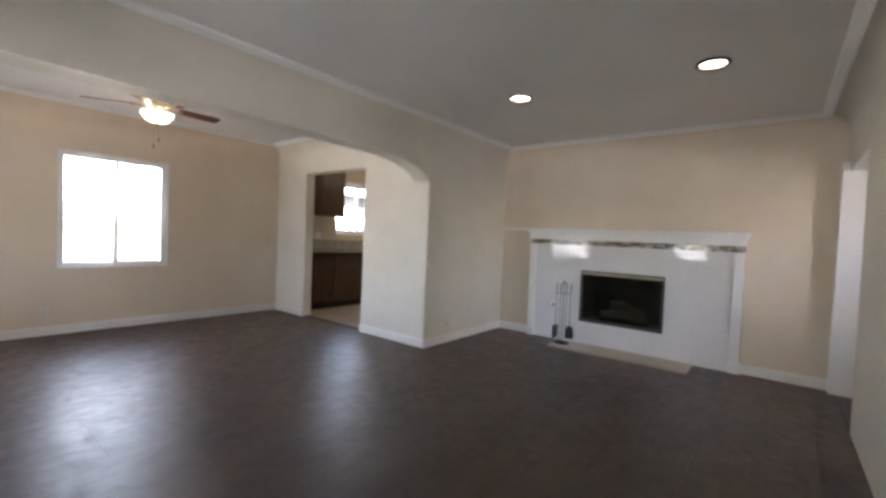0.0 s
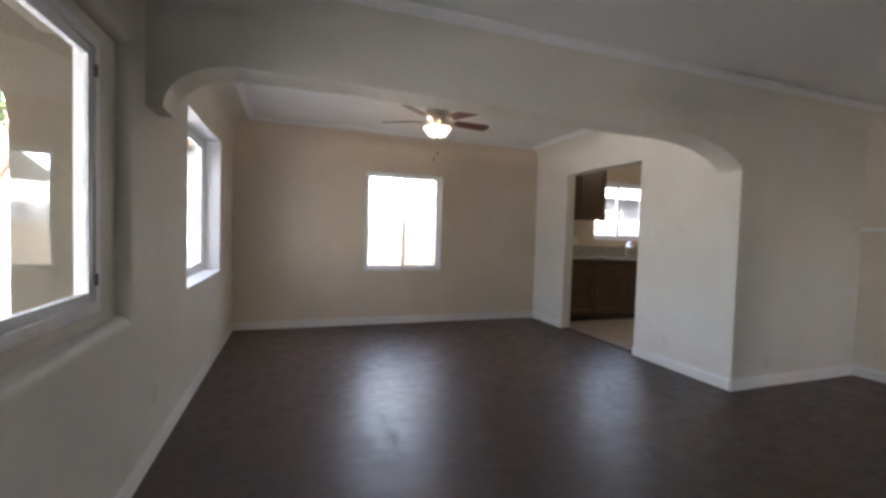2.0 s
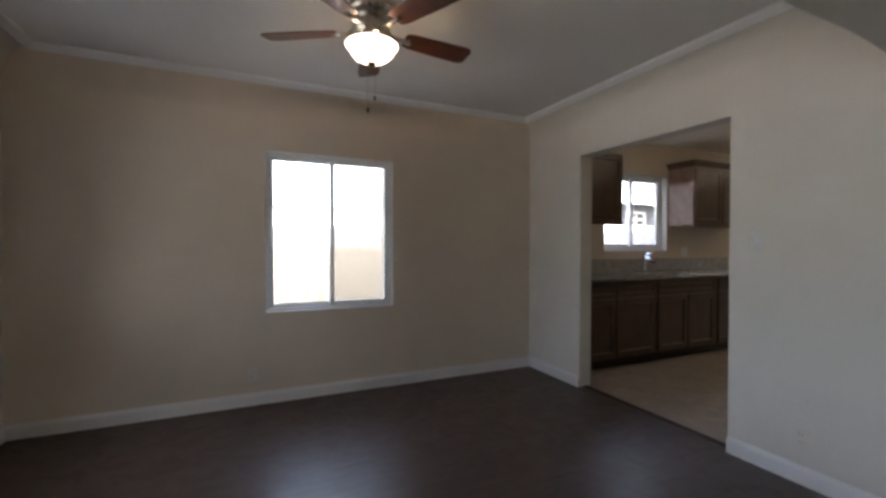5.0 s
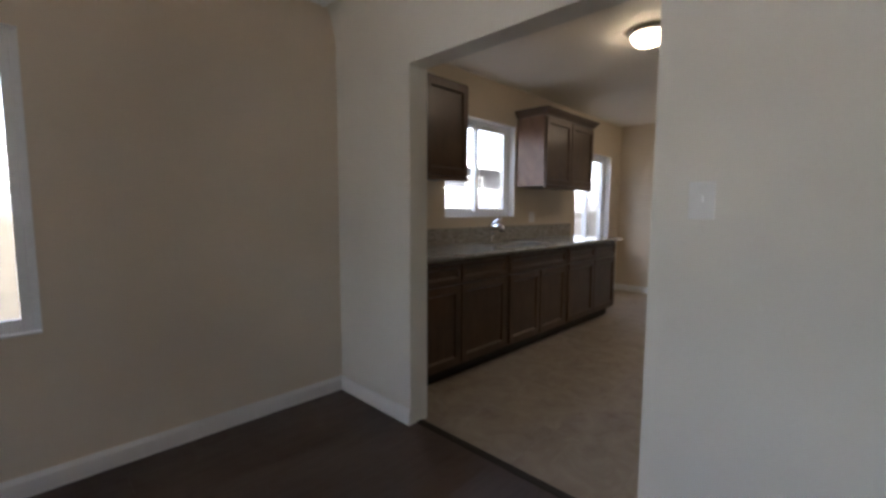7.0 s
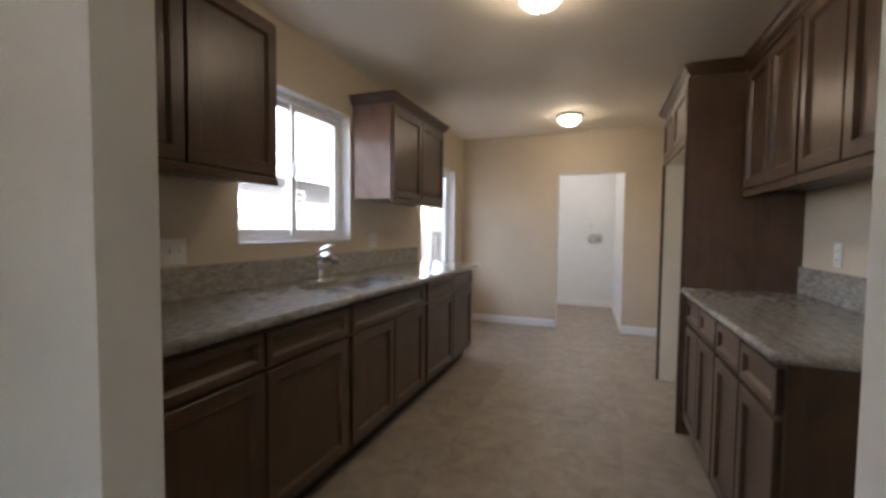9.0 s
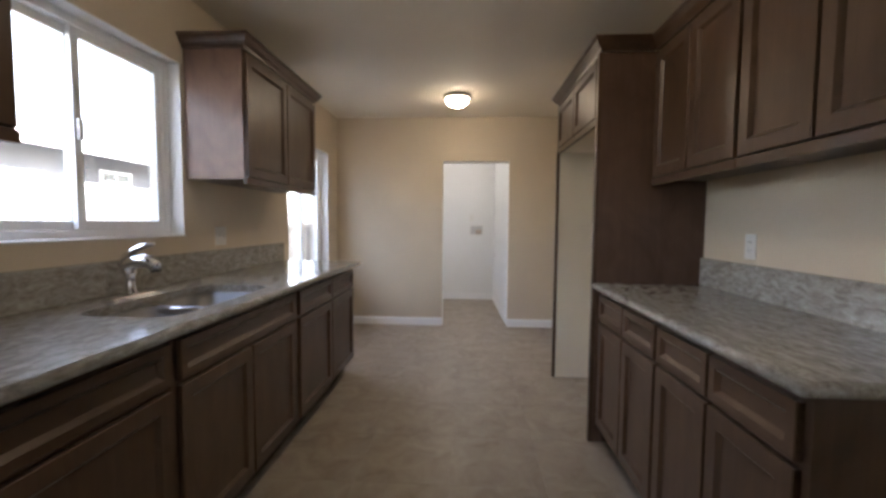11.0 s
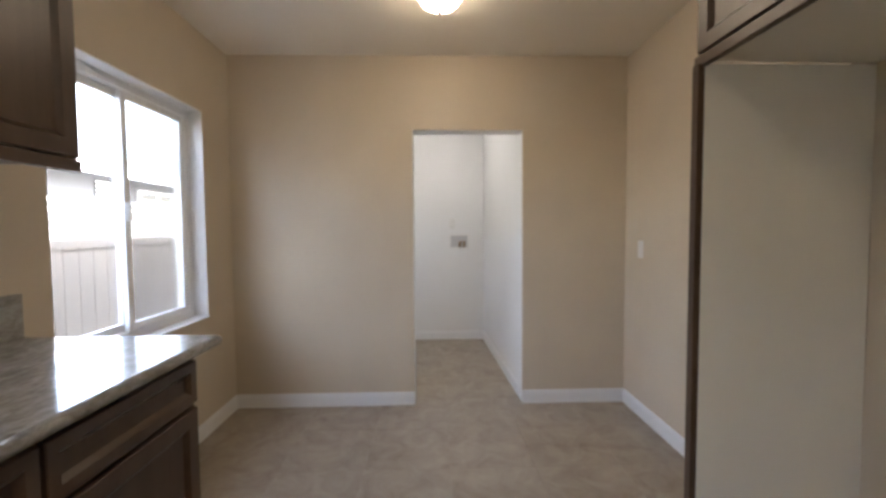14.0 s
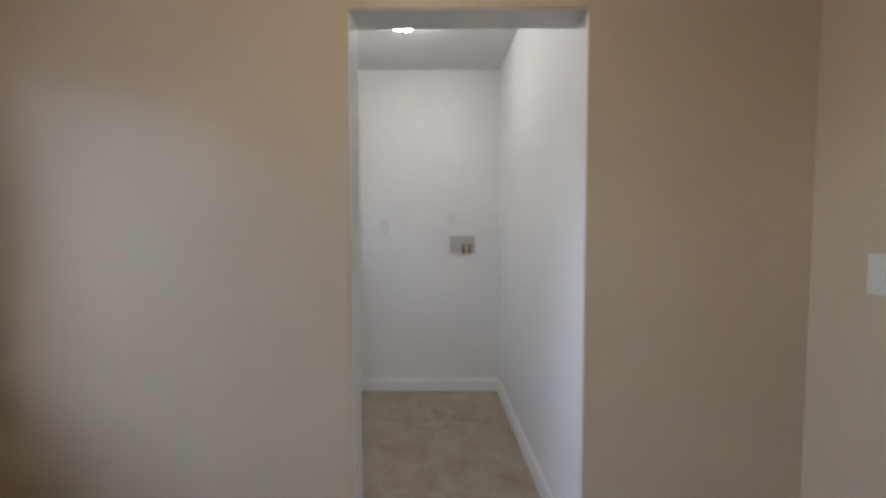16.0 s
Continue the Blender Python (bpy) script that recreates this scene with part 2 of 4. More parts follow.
M_WHITEHOUSE = paint("white_house_stucco", (0.38, 0.385, 0.39), 0.9)
M_ROOF = paint("pale_shingle", (0.36, 0.36, 0.36), 0.9, 0.12)
M_CLAY = paint("clay_roof_tile", (0.17, 0.088, 0.066), 0.85, 0.15)
M_CONC = paint("pale_concrete", (0.34, 0.325, 0.295), 0.9, 0.1)
M_BOUNCE = paint("pale_bounce_concrete", (0.55, 0.535, 0.50), 0.9, 0.06)
M_IRON = plain("black_iron", (0.02, 0.02, 0.02), 0.5, 0.3)
M_LEAF = paint("leaf_green", (0.07, 0.11, 0.035), 0.7, 0.25)
M_BARK = paint("brown_bark", (0.12, 0.08, 0.05), 0.9, 0.2)


# ---- builders ----
def box(bm, x0, x1, y0, y1, z0, z1, bevel=0.0):
    vs = [bm.verts.new(p) for p in ((x0, y0, z0), (x1, y0, z0), (x1, y1, z0), (x0, y1, z0), (x0, y0, z1), (x1, y0, z1), (x1, y1, z1), (x0, y1, z1))]
    fs = [bm.faces.new([vs[i] for i in f]) for f in ((3, 2, 1, 0), (4, 5, 6, 7), (0, 1, 5, 4), (1, 2, 6, 5), (2, 3, 7, 6), (3, 0, 4, 7))]
    if bevel:
        es = list({e for f in fs for e in f.edges})
        bmesh.ops.bevel(bm, geom=es, offset=bevel, segments=2, affect="EDGES", profile=0.6)
    return bm


def B(*a, bevel=0.0):
    return box(bmesh.new(), *a, bevel=bevel)


def lathe(bm, profile, seg=40, m=Matrix.Identity(4), cap=True):
    """Turns (radius, height) pairs round z."""
    rings = []
    for r, z in profile:
        rings.append([bm.verts.new(m @ Vector((r * math.cos(2 * math.pi * k / seg), r * math.sin(2 * math.pi * k / seg), z))) for k in range(seg)])
    for a, b in zip(rings, rings[1:]):
        for k in range(seg):
            f = bm.faces.new((a[k], a[(k + 1) % seg], b[(k + 1) % seg], b[k]))
            f.smooth = True
    if cap:
        bm.faces.new(list(reversed(rings[0])))
        bm.faces.new(rings[-1])
    return bm


def tube(bm, pts, r, seg=10):
    """A round bar along points."""
    pts = [Vector(p) for p in pts]
    rings = []
    up = Vector((0.31, 0.17, 0.93))
    for i, p in enumerate(pts):
        d = (pts[min(i + 1, len(pts) - 1)] - pts[max(i - 1, 0)]).normalized()
        a = d.cross(up)
        if a.length < 0.05:
            a = d.cross(Vector((1, 0, 0)))
        a.normalize()
        b = d.cross(a).normalized()
        rr = r[i] if isinstance(r, (list, tuple)) else r
        rings.append([bm.verts.new(p + (a * math.cos(2 * math.pi * k / seg) + b * math.sin(2 * math.pi * k / seg)) * rr) for k in range(seg)])
    for A, C in zip(rings, rings[1:]):
        for k in range(seg):
            f = bm.faces.new((A[k], A[(k + 1) % seg], C[(k + 1) % seg], C[k]))
            f.smooth = True
    bm.faces.new(list(reversed(rings[0])))
    bm.faces.new(rings[-1])
    return bm


def prism(bm, poly, axis, a, b):
    """Extrudes a polygon of (u, z) pairs along x or y from a to b."""
    put = (lambda u, z, w: (w, u, z)) if axis == "x" else (lambda u, z, w: (u, w, z))
    v0 = [bm.verts.new(put(u, z, a)) for u, z in poly]
    v1 = [bm.verts.new(put(u, z, b)) for u, z in poly]
    n = len(poly)
    bm.faces.new(v0)
    bm.faces.new(list(reversed(v1)))
    for k in range(n):
        bm.faces.new((v0[k], v1[k], v1[(k + 1) % n], v0[(k + 1) % n]))
    bmesh.ops.recalc_face_normals(bm, faces=bm.faces[:])
    return bm


def mesh_of(name, bm, mat):
    bmesh.ops.recalc_face_normals(bm, faces=bm.faces[:])
    me = bpy.data.meshes.new(name)
    bm.to_mesh(me)
    bm.free()
    me.materials.append(mat)
    return me


def part(name, bm, mat, parent=None, label=""):
    ob = new(name, mesh_of(name, bm, mat))
    if parent:
        ob.parent = parent
    return tagged(ob, label)


def solid(name, bm, mat, label, category):
    return tagged(part(name, bm, mat), label, category, kind="structure")


def thing(name, x, y, z, label, category, rz=0, group="", kind=""):
    ob = new(name)
    ob.empty_display_size = 0.1
    ob.matrix_basis = pose(x, y, z, 0, 0, rz)
    return tagged(ob, label, category, group, kind)


def wall_mesh(axis, a, b, u0, u1, z0, z1, holes=()):
    """A wall from a to b across its thickness, along x or y from u0 to u1, with rectangular holes (u0, u1, z0, z1) right through."""
    us = sorted({u0, u1, *[h[0] for h in holes], *[h[1] for h in holes]})
    zs = sorted({z0, z1, *[h[2] for h in holes], *[h[3] for h in holes]})
    us = [u for u in us if u0 <= u <= u1]
    zs = [z for z in zs if z0 <= z <= z1]
    bm = bmesh.new()

    def full(i, j):
        if not (0 <= i < len(us) - 1 and 0 <= j < len(zs) - 1):
            return False
        cu, cz = (us[i] + us[i + 1]) / 2, (zs[j] + zs[j + 1]) / 2
        return not any(h[0] < cu < h[1] and h[2] < cz < h[3] for h in holes)

    def P(u, w, z):
        return (u, w, z) if axis == "x" else (w, u, z)

    def quad(*ps):
        bm.faces.new([bm.verts.new(p) for p in ps])

    for i in range(len(us) - 1):
        for j in range(len(zs) - 1):
            if not full(i, j):
                continue
            p, q, r, s = us[i], us[i + 1], zs[j], zs[j + 1]
            quad(P(p, a, r), P(q, a, r), P(q, a, s), P(p, a, s))
            quad(P(p, b, r), P(p, b, s), P(q, b, s), P(q, b, r))
            if not full(i - 1, j):
                quad(P(p, a, r), P(p, a, s), P(p, b, s), P(p, b, r))
            if not full(i + 1, j):
                quad(P(q, a, r), P(q, b, r), P(q, b, s), P(q, a, s))
            if not full(i, j - 1):
                quad(P(p, a, r), P(p, b, r), P(q, b, r), P(q, a, r))
            if not full(i, j + 1):
                quad(P(p, a, s), P(q, a, s), P(q, b, s), P(p, b, s))
    bmesh.ops.remove_doubles(bm, verts=bm.verts[:], dist=1e-5)
    return bm


# ---- plan ----
XW, XF, YS = -3.98, 1.58, -6.325          # west wall, fireplace wall, south wall of the living room
YA, YAB = -2.978, -2.76                   # two faces of the arch wall
YN = -2.64                                # furred-out south wall beyond the refrigerator space
YK, YKS = 0.17, -2.70                   # kitchen north and south walls
XE, XL = 5.025, 6.83                      # east wall of the kitchen, back wall of the laundry
ZD, ZL, ZK = 2.42, 2.38, 2.486           # ceilings: dining, living, kitchen
TOP = 2.62
XO, YO = -4.20, 0.36                     # outer faces of west and north walls
KD = (-1.952, -0.712, -0.06, 1.995)         # kitchen opening
W_DN = (-2.477, -1.454, 0.696, 1.951)
W_DW = (-2.15, -0.86, 0.775, 1.99)
W_LW = (-4.75, -3.33, 0.85, 1.90)
RY, RZ = 0.195, 0.10                       # plaster recess round the porch window
W_K = (1.18, 2.25, 1.157, 2.098)
W_B = (3.61, 4.687, 0.729, 2.005)
LD = (-1.893, -1.107, -0.06, 1.972)        # laundry opening
W_LA = (5.90, 6.42, 1.18, 1.85)            # unseen window, added to light the laundry
SD = (0.52, 1.47, -0.06, 1.90)             # opening in the living room's south wall

solid("wall_dining_north", wall_mesh("x", 0.0, YO, XO, 0.0, -0.3, TOP, [W_DN]), M_WALL, "beige painted dining room wall round the window", "wall")
solid("wall_west", wall_mesh("y", XO, XW, -6.55, 0.0, -0.3, TOP, [W_DW, (W_LW[0] - RY, W_LW[1] + RY, W_LW[2] - RZ, W_LW[3] + RZ)]), M_WALL2, "pale greige painted wall with two front windows", "wall")
solid("wall_kitchen_west", wall_mesh("y", 0.0, 0.13, YA, YO, -0.05, TOP, [KD]), M_WALL2, "pale greige wall with wide kitchen opening", "wall")
# Runs on unseen past the laundry to carry the lengthened roof.
solid("wall_kitchen_north", wall_mesh("x", YK, YO, 0.13, 11.2, -0.3, TOP, [W_K, W_B, W_LA]), M_KWALL, "warm beige kitchen wall with two windows", "wall")
solid("wall_kitchen_south", wall_mesh("x", -2.83, YKS, 0.13, XE + 0.13, -0.05, TOP), M_KWALL, "warm beige kitchen wall behind the cabinets", "wall")
solid("wall_nook_south", wall_mesh("x", YKS + 0.001, YN, 3.416, XE, -0.05, TOP - 0.01), M_KWALL, "warm beige wall by the laundry opening", "wall")
solid("wall_kitchen_east", wall_mesh("y", XE, XE + 0.12, YKS, YK, -0.05, TOP, [LD]), M_KWALL, "warm beige wall with the laundry opening", "wall")
solid("wall_living_north", wall_mesh("x", YA, -2.835, 0.13, XF + 0.15, -0.05, TOP), M_WALL2, "pale greige stub wall between arch and fireplace", "wall")
solid("wall_living_east", wall_mesh("y", XF, XF + 0.15, -7.6, YA, -0.05, TOP, [(-4.975, -4.075, 0.267, 0.872)]), M_WALL, "beige fireplace wall", "wall")
solid("wall_living_south", wall_mesh("x", YS - 0.14, YS, XW, XF, -0.05, TOP, [SD]), M_WALL2, "pale greige living room wall with doorway", "wall")
solid("wall_laundry_east", wall_mesh("y", XL, XL + 0.12, -1.985, YK, -0.05, TOP), M_WHITEWALL, "white laundry back wall", "wall")


def askew(bm):
    """Turns the laundry's side wall a little out of square."""
    for v in bm.verts:
        v.co.y += 0.062 * max(0.0, v.co.x - XE - 0.12) / (XL - XE - 0.12)
    return bm


solid("wall_laundry_south", askew(wall_mesh("x", -1.985, -1.897, XE + 0.12, XL, -0.05, TOP)), M_WHITEWALL, "white laundry side wall", "wall")
solid("wall_laundry_west", wall_mesh("y", XE + 0.12, XE + 0.135, -1.897, YK, -0.04, TOP - 0.01, [LD]), M_WHITEWALL, "white inner face of the laundry wall", "wall")
solid("wall_laundry_north", wall_mesh("x", YK - 0.02, YK - 0.004, XE + 0.135, XL, -0.04, TOP - 0.01, [W_LA]), M_WHITEWALL, "white laundry north wall", "wall")
# white lining of the laundry opening
lin = bmesh.new()
box(lin, XE + 0.004, XE + 0.137, LD[0] - 0.004, LD[0] + 0.004, 0, LD[3])
box(lin, XE + 0.004, XE + 0.137, LD[1] - 0.004, LD[1] + 0.004, 0, LD[3])
box(lin, XE + 0.004, XE + 0.137, LD[0], LD[1], LD[3] - 0.004, LD[3] + 0.004)
solid("trim_laundry_opening", lin, M_WHITEWALL, "white painted lining of the laundry opening", "trim")
# hall behind the south doorway; the hole in its unseen wall is added for daylight
solid("wall_hall_south", wall_mesh("x", -7.6, -7.5, -0.6, XF, -0.05, TOP, [(0.36, 0.76, 1.22, 1.87)]), M_WALL, "unseen beige hall wall with an added daylight hole", "wall")
solid("wall_hall_west", wall_mesh("y", -0.7, -0.6, -7.6, YS - 0.14, -0.05, TOP), M_WALL, "beige hall side wall", "wall")

# shallow plaster recess with rounded edges round the porch window
RR = 0.05
prof = [(RY - RR * math.sin(a), RZ - RR * math.sin(a), XW - RR * (1 - math.cos(a))) for a in [k / 8 * math.pi / 2 for k in range(9)]]
prof += [(0.0, 0.0, XW - RR), (0.0, 0.0, XW - 0.115)]


def recess(prof):
    bm = bmesh.new()
    rings = [[bm.verts.new((x, y, z)) for y, z in ((W_LW[0] - p, W_LW[2] - q), (W_LW[1] + p, W_LW[2] - q), (W_LW[1] + p, W_LW[3] + q), (W_LW[0] - p, W_LW[3] + q))] for p, q, x in prof]
    for A, C in zip(rings, rings[1:]):
        for k in range(4):
            bm.faces.new((A[k], A[(k + 1) % 4], C[(k + 1) % 4], C[k]))
    return bm


solid("trim_window_reveal", recess(prof), M_WALL2, "greige plaster window reveal with rounded edges", "window reveal")
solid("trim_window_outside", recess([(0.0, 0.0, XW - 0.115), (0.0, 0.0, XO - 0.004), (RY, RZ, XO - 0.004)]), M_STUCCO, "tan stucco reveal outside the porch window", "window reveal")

# arch between living and dining room
poly = [(XW, TOP), (XW, 1.757), (XW + 0.07, 1.757)]
for k in range(1, 13):
    a = k / 12 * math.pi / 2
    poly.append((XW + 0.07 + 0.34 * (1 - math.cos(a)), 1.757 + 0.235 * math.sin(a)))
for k in range(0, 17):
    u = (1 - k / 16) ** 1.5
    poly.append((-0.835 * u, 1.757 + 0.223 * (1 - (1 - u) ** 2.4) ** 0.62))
poly += [(0.0, TOP)]
arch = solid("wall_arch", prism(bmesh.new(), poly, "y", YA, YAB), M_WALL2, "pale greige plaster arch with rounded shoulders between rooms", "arch")

# ceilings
solid("ceiling_dining", B(XW, 0.0, YAB, 0.0, ZD, TOP), M_CEIL, "white dining room ceiling", "ceiling")
solid("ceiling_living", B(XW, XF, YS, YA, ZL, TOP), M_CEIL, "white living room ceiling", "ceiling")
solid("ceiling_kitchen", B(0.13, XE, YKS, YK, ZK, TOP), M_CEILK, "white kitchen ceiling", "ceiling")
solid("ceiling_laundry", B(XE + 0.135, XL, -1.897, YK - 0.02, 2.44, TOP), M_WHITEWALL, "white laundry ceiling", "ceiling")
solid("ceiling_hall", B(-0.6, XF, -7.5, YS - 0.14, 2.40, TOP), M_CEIL, "white hall ceiling", "ceiling")
# East end is added beyond the rooms to keep sun off the fence.
solid("roof", B(XO - 0.3, 11.5, -9.1, YO + 0.45, TOP + 0.005, TOP + 0.12), M_ROOF, "flat pale roof deck over the house, lengthened east to shade the fence", "roof")


def cove(name, axis, wall, inward, a, b, zc, mat, r=0.16):
    """The plaster curve between a wall and its ceiling, with the flat white strip at its inner edge."""
    poly = [(wall, zc)]
    for k in range(0, 13):
        t = k / 12 * math.pi / 2
        poly.append((wall + inward * r * (1 - math.cos(t)), zc - r * (1 - math.sin(t))))
    solid(name, prism(bmesh.new(), poly, axis, a, b), mat, "painted plaster cove curving up to the ceiling", "cove")
    s0, s1 = sorted((wall + inward * (r - 0.022), wall + inward * (r + 0.045)))
    w0, w1 = (s0, s1) if inward > 0 else (s1, s0)
    st = [(w0, zc), (w0, zc - 0.030), (w0 + inward * 0.014, zc - 0.036), (w1 - inward * 0.008, zc - 0.016), (w1, zc - 0.008), (w1, zc)]
    c0, c1 = a + r - 0.022, b - r + 0.022
    solid("trim_" + name, prism(bmesh.new(), st, axis, c0, c1), M_TRIM, "narrow white ceiling moulding strip", "moulding")


cove("cove_dining_north", "x", 0.0, -1, XW, 0.0, ZD, M_WALL, 0.20)
cove("cove_dining_east", "y", 0.0, -1, YAB, 0.0, ZD, M_WALL2, 0.20)
cove("cove_dining_west", "y", XW, 1, YAB, 0.0, ZD, M_WALL2, 0.20)
cove("cove_dining_south", "x", YAB, 1, XW, 0.0, ZD, M_WALL2, 0.20)
cove("cove_living_north", "x", YA, -1, XW, XF, ZL, M_WALL2)
cove("cove_living_east", "y", XF, -1, YS, YA, ZL, M_WALL)
cove("cove_living_west", "y", XW, 1, YS, YA, ZL, M_WALL2)
cove("cove_living_south", "x", YS, 1, XW, XF, ZL, M_WALL2)


def baseboard(name, axis, wall, inward, a, b, h=0.095, t=0.014):
    s = [(wall, 0.0), (wall + inward * t, 0.0), (wall + inward * t, h * 0.78), (wall + inward * t * 0.55, h * 0.93), (wall + inward * t * 0.4, h), (wall, h)]
    bm = prism(bmesh.new(), s, axis, a, b)
    if name == "baseboard_laundry_south":
        askew(bm)
    solid(name, bm, M_TRIM if "kitchen" in name or "laundry" in name or "alcove" in name else M_BASE, "white painted baseboard", "baseboard")


baseboard("baseboard_dining_north", "x", 0.0, -1, XW, 0.0)
baseboard("baseboard_west", "y", XW, 1, YS, -0.014)
baseboard("baseboard_dining_east", "y", 0.0, -1, KD[1], -0.014)
baseboard("baseboard_dining_east_b", "y", 0.0, -1, YA, KD[0])
baseboard("baseboard_living_north", "x", YA, -1, 0.0, XF - 0.014)
baseboard("baseboard_living_east", "y", XF, -1, -3.41, YA)
baseboard("baseboard_living_east_b", "y", XF, -1, YS, -5.65)
baseboard("baseboard_kitchen_east", "y", XE, -1, LD[1], YK)
baseboard("baseboard_kitchen_east_b", "y", XE, -1, YN, LD[0])
baseboard("baseboard_kitchen_north", "x", YK, -1, 3.44, XE - 0.014)
baseboard("baseboard_kitchen_south", "x", YN, 1, 3.43, XE - 0.014)
baseboard("baseboard_alcove", "x", YKS, 1, 2.40, 3.385)
baseboard("baseboard_laundry_east", "y", XL, -1, -1.834, YK - 0.03)
baseboard("baseboard_laundry_south", "x", -1.897, 1, XE + 0.14, XL - 0.014)
# white casing at the south doorway
cas = bmesh.new()
box(cas, SD[1] - 0.005, SD[1] + 0.055, YS - 0.15, YS + 0.050, 0, SD[3] + 0.06, 0.004)
box(cas, SD[0], SD[1] - 0.005, YS - 0.138, YS - 0.002, SD[3] - 0.015, SD[3] - 0.001)
solid("trim_south_doorway", cas, M_TRIM, "white painted door jamb and casing", "door jamb")


# ---- windows ----
def slider(name, axis, hole, wall, out, depth, label, screen_side=1, f=0.045, s=0.038, lined=True):
    """A white vinyl sliding window set back from the wall face at `wall`; out is +1 or -1 towards outdoors."""
    u0, u1, z0, z1 = hole
    w, h = u1 - u0, z1 - z0
    # local: x along the wall, y outwards, z up
    if axis == "x":
        win = thing(name, u0, wall, z0, label, "window", 0, kind="structure")
    else:
        win = thing(name, wall, u0, z0, label, "window", 90, kind="structure")
    d = depth
    bm = bmesh.new()
    box(bm, 0.002, f, d, d + 0.07, 0.002, h - 0.002, 0.003)
    box(bm, w - f, w - 0.002, d, d + 0.07, 0.002, h - 0.002, 0.003)
    box(bm, f, w - f, d, d + 0.07, 0.002, f, 0.003)
    box(bm, f, w - f, d, d + 0.07, h - f, h - 0.002, 0.003)
    part("window_frame", bm, M_VINYL, win)
    if lined:
        lining = bmesh.new()
        t = 0.004
        box(lining, 0.0005, t, 0.001, d, 0.0005, h - 0.0005)
        box(lining, w - t, w - 0.0005, 0.001, d, 0.0005, h - 0.0005)
        box(lining, t, w - t, 0.001, d, h - t, h - 0.0005)
        part("reveal", lining, M_TRIM, win, "white painted window reveal")
        part("window_sill", B(0.001, w - 0.001, -0.012, d, 0.0005, 0.010, bevel=0.003), M_TRIM, win, "white sill board")
    else:
        for cz in (0.13, h - 0.13):
            part("clip", B(w - f - 0.006, w - f + 0.010, d - 0.006, d + 0.004, cz - 0.022, cz + 0.022, bevel=0.002), M_STEEL, win, "small grey screen clip")
    half = w / 2
    for k, (a, b, yy) in enumerate(((f, half + s / 2, d + 0.036), (half - s / 2, w - f, d + 0.008))):
        sb = bmesh.new()
        box(sb, a, a + s, yy, yy + 0.024, f, h - f, 0.003)
        box(sb, b - s, b, yy, yy + 0.024, f, h - f, 0.003)
        box(sb, a + s, b - s, yy, yy + 0.024, f, f + s, 0.003)
        box(sb, a + s, b - s, yy, yy + 0.024, h - f - s, h - f, 0.003)
        sash = part("sash", sb, M_VINYL, win)
        pane = part("pane", B(a + s, b - s, yy + 0.010, yy + 0.014, f + s, h - f - s), M_GLASS, sash, "clear glass pane")
        pane.visible_shadow = False
        if k == screen_side:
            scb = bmesh.new()
            vs = [scb.verts.new(p) for p in ((a + s * 0.6, d + 0.062, f), (b, d + 0.062, f), (b, d + 0.062, h - f), (a + s * 0.6, d + 0.062, h - f))]
            scb.faces.new(vs)
            part("insect_screen", scb, M_SCREEN, win, "grey insect screen mesh")
    lb = bmesh.new()
    box(lb, half - 0.012, half + 0.012, d - 0.010, d + 0.010, h * 0.5 - 0.045, h * 0.5 + 0.045, 0.008)
    part("latch", lb, M_VINYL, win, "white sash latch")
    return win


slider("window_1", "x", W_DN, 0.0, 1, 0.03, "white vinyl sliding window in the dining room", 1, 0.028, 0.034)
slider("window_2", "y", W_DW, XW, -1, 0.13, "white vinyl sliding window facing the front yard")
slider("window_3", "y", W_LW, XW, -1, 0.046, "large white vinyl window facing the porch", 9, lined=False)
slider("window_4", "x", W_K, YK, 1, 0.075, "white vinyl sliding window above the kitchen sink")
slider("window_5", "x", W_B, YK, 1, 0.085, "tall white vinyl sliding window by the counter")

slider("window_6", "x", W_LA, YK - 0.02, 1, 0.09, "unseen vinyl sliding window added to light the laundry", 9)


# ---- cabinets ----
def panel_front(bm, x0, x1, z0, z1, y, rail=0.055, t=0.019):
    """A recessed-panel door or drawer front whose face lies at y, towards -y."""
    g, c = 0.010, 0.0025
    loops = [(0.0, y + t), (0.0, y + c), (c, y), (rail - 0.003, y), (rail, y + 0.003), (rail + g, y + 0.0145)]
    rings = [[bm.verts.new(p) for p in ((x0 + i, yy, z0 + i), (x1 - i, yy, z0 + i), (x1 - i, yy, z1 - i), (x0 + i, yy, z1 - i))] for i, yy in loops]
    bm.faces.new(list(reversed(rings[0])))
    for A, C in zip(rings, rings[1:]):
        for k in range(4):
            bm.faces.new((A[k], A[(k + 1) % 4], C[(k + 1) % 4], C[k]))
    bm.faces.new(rings[-1])
    return bm


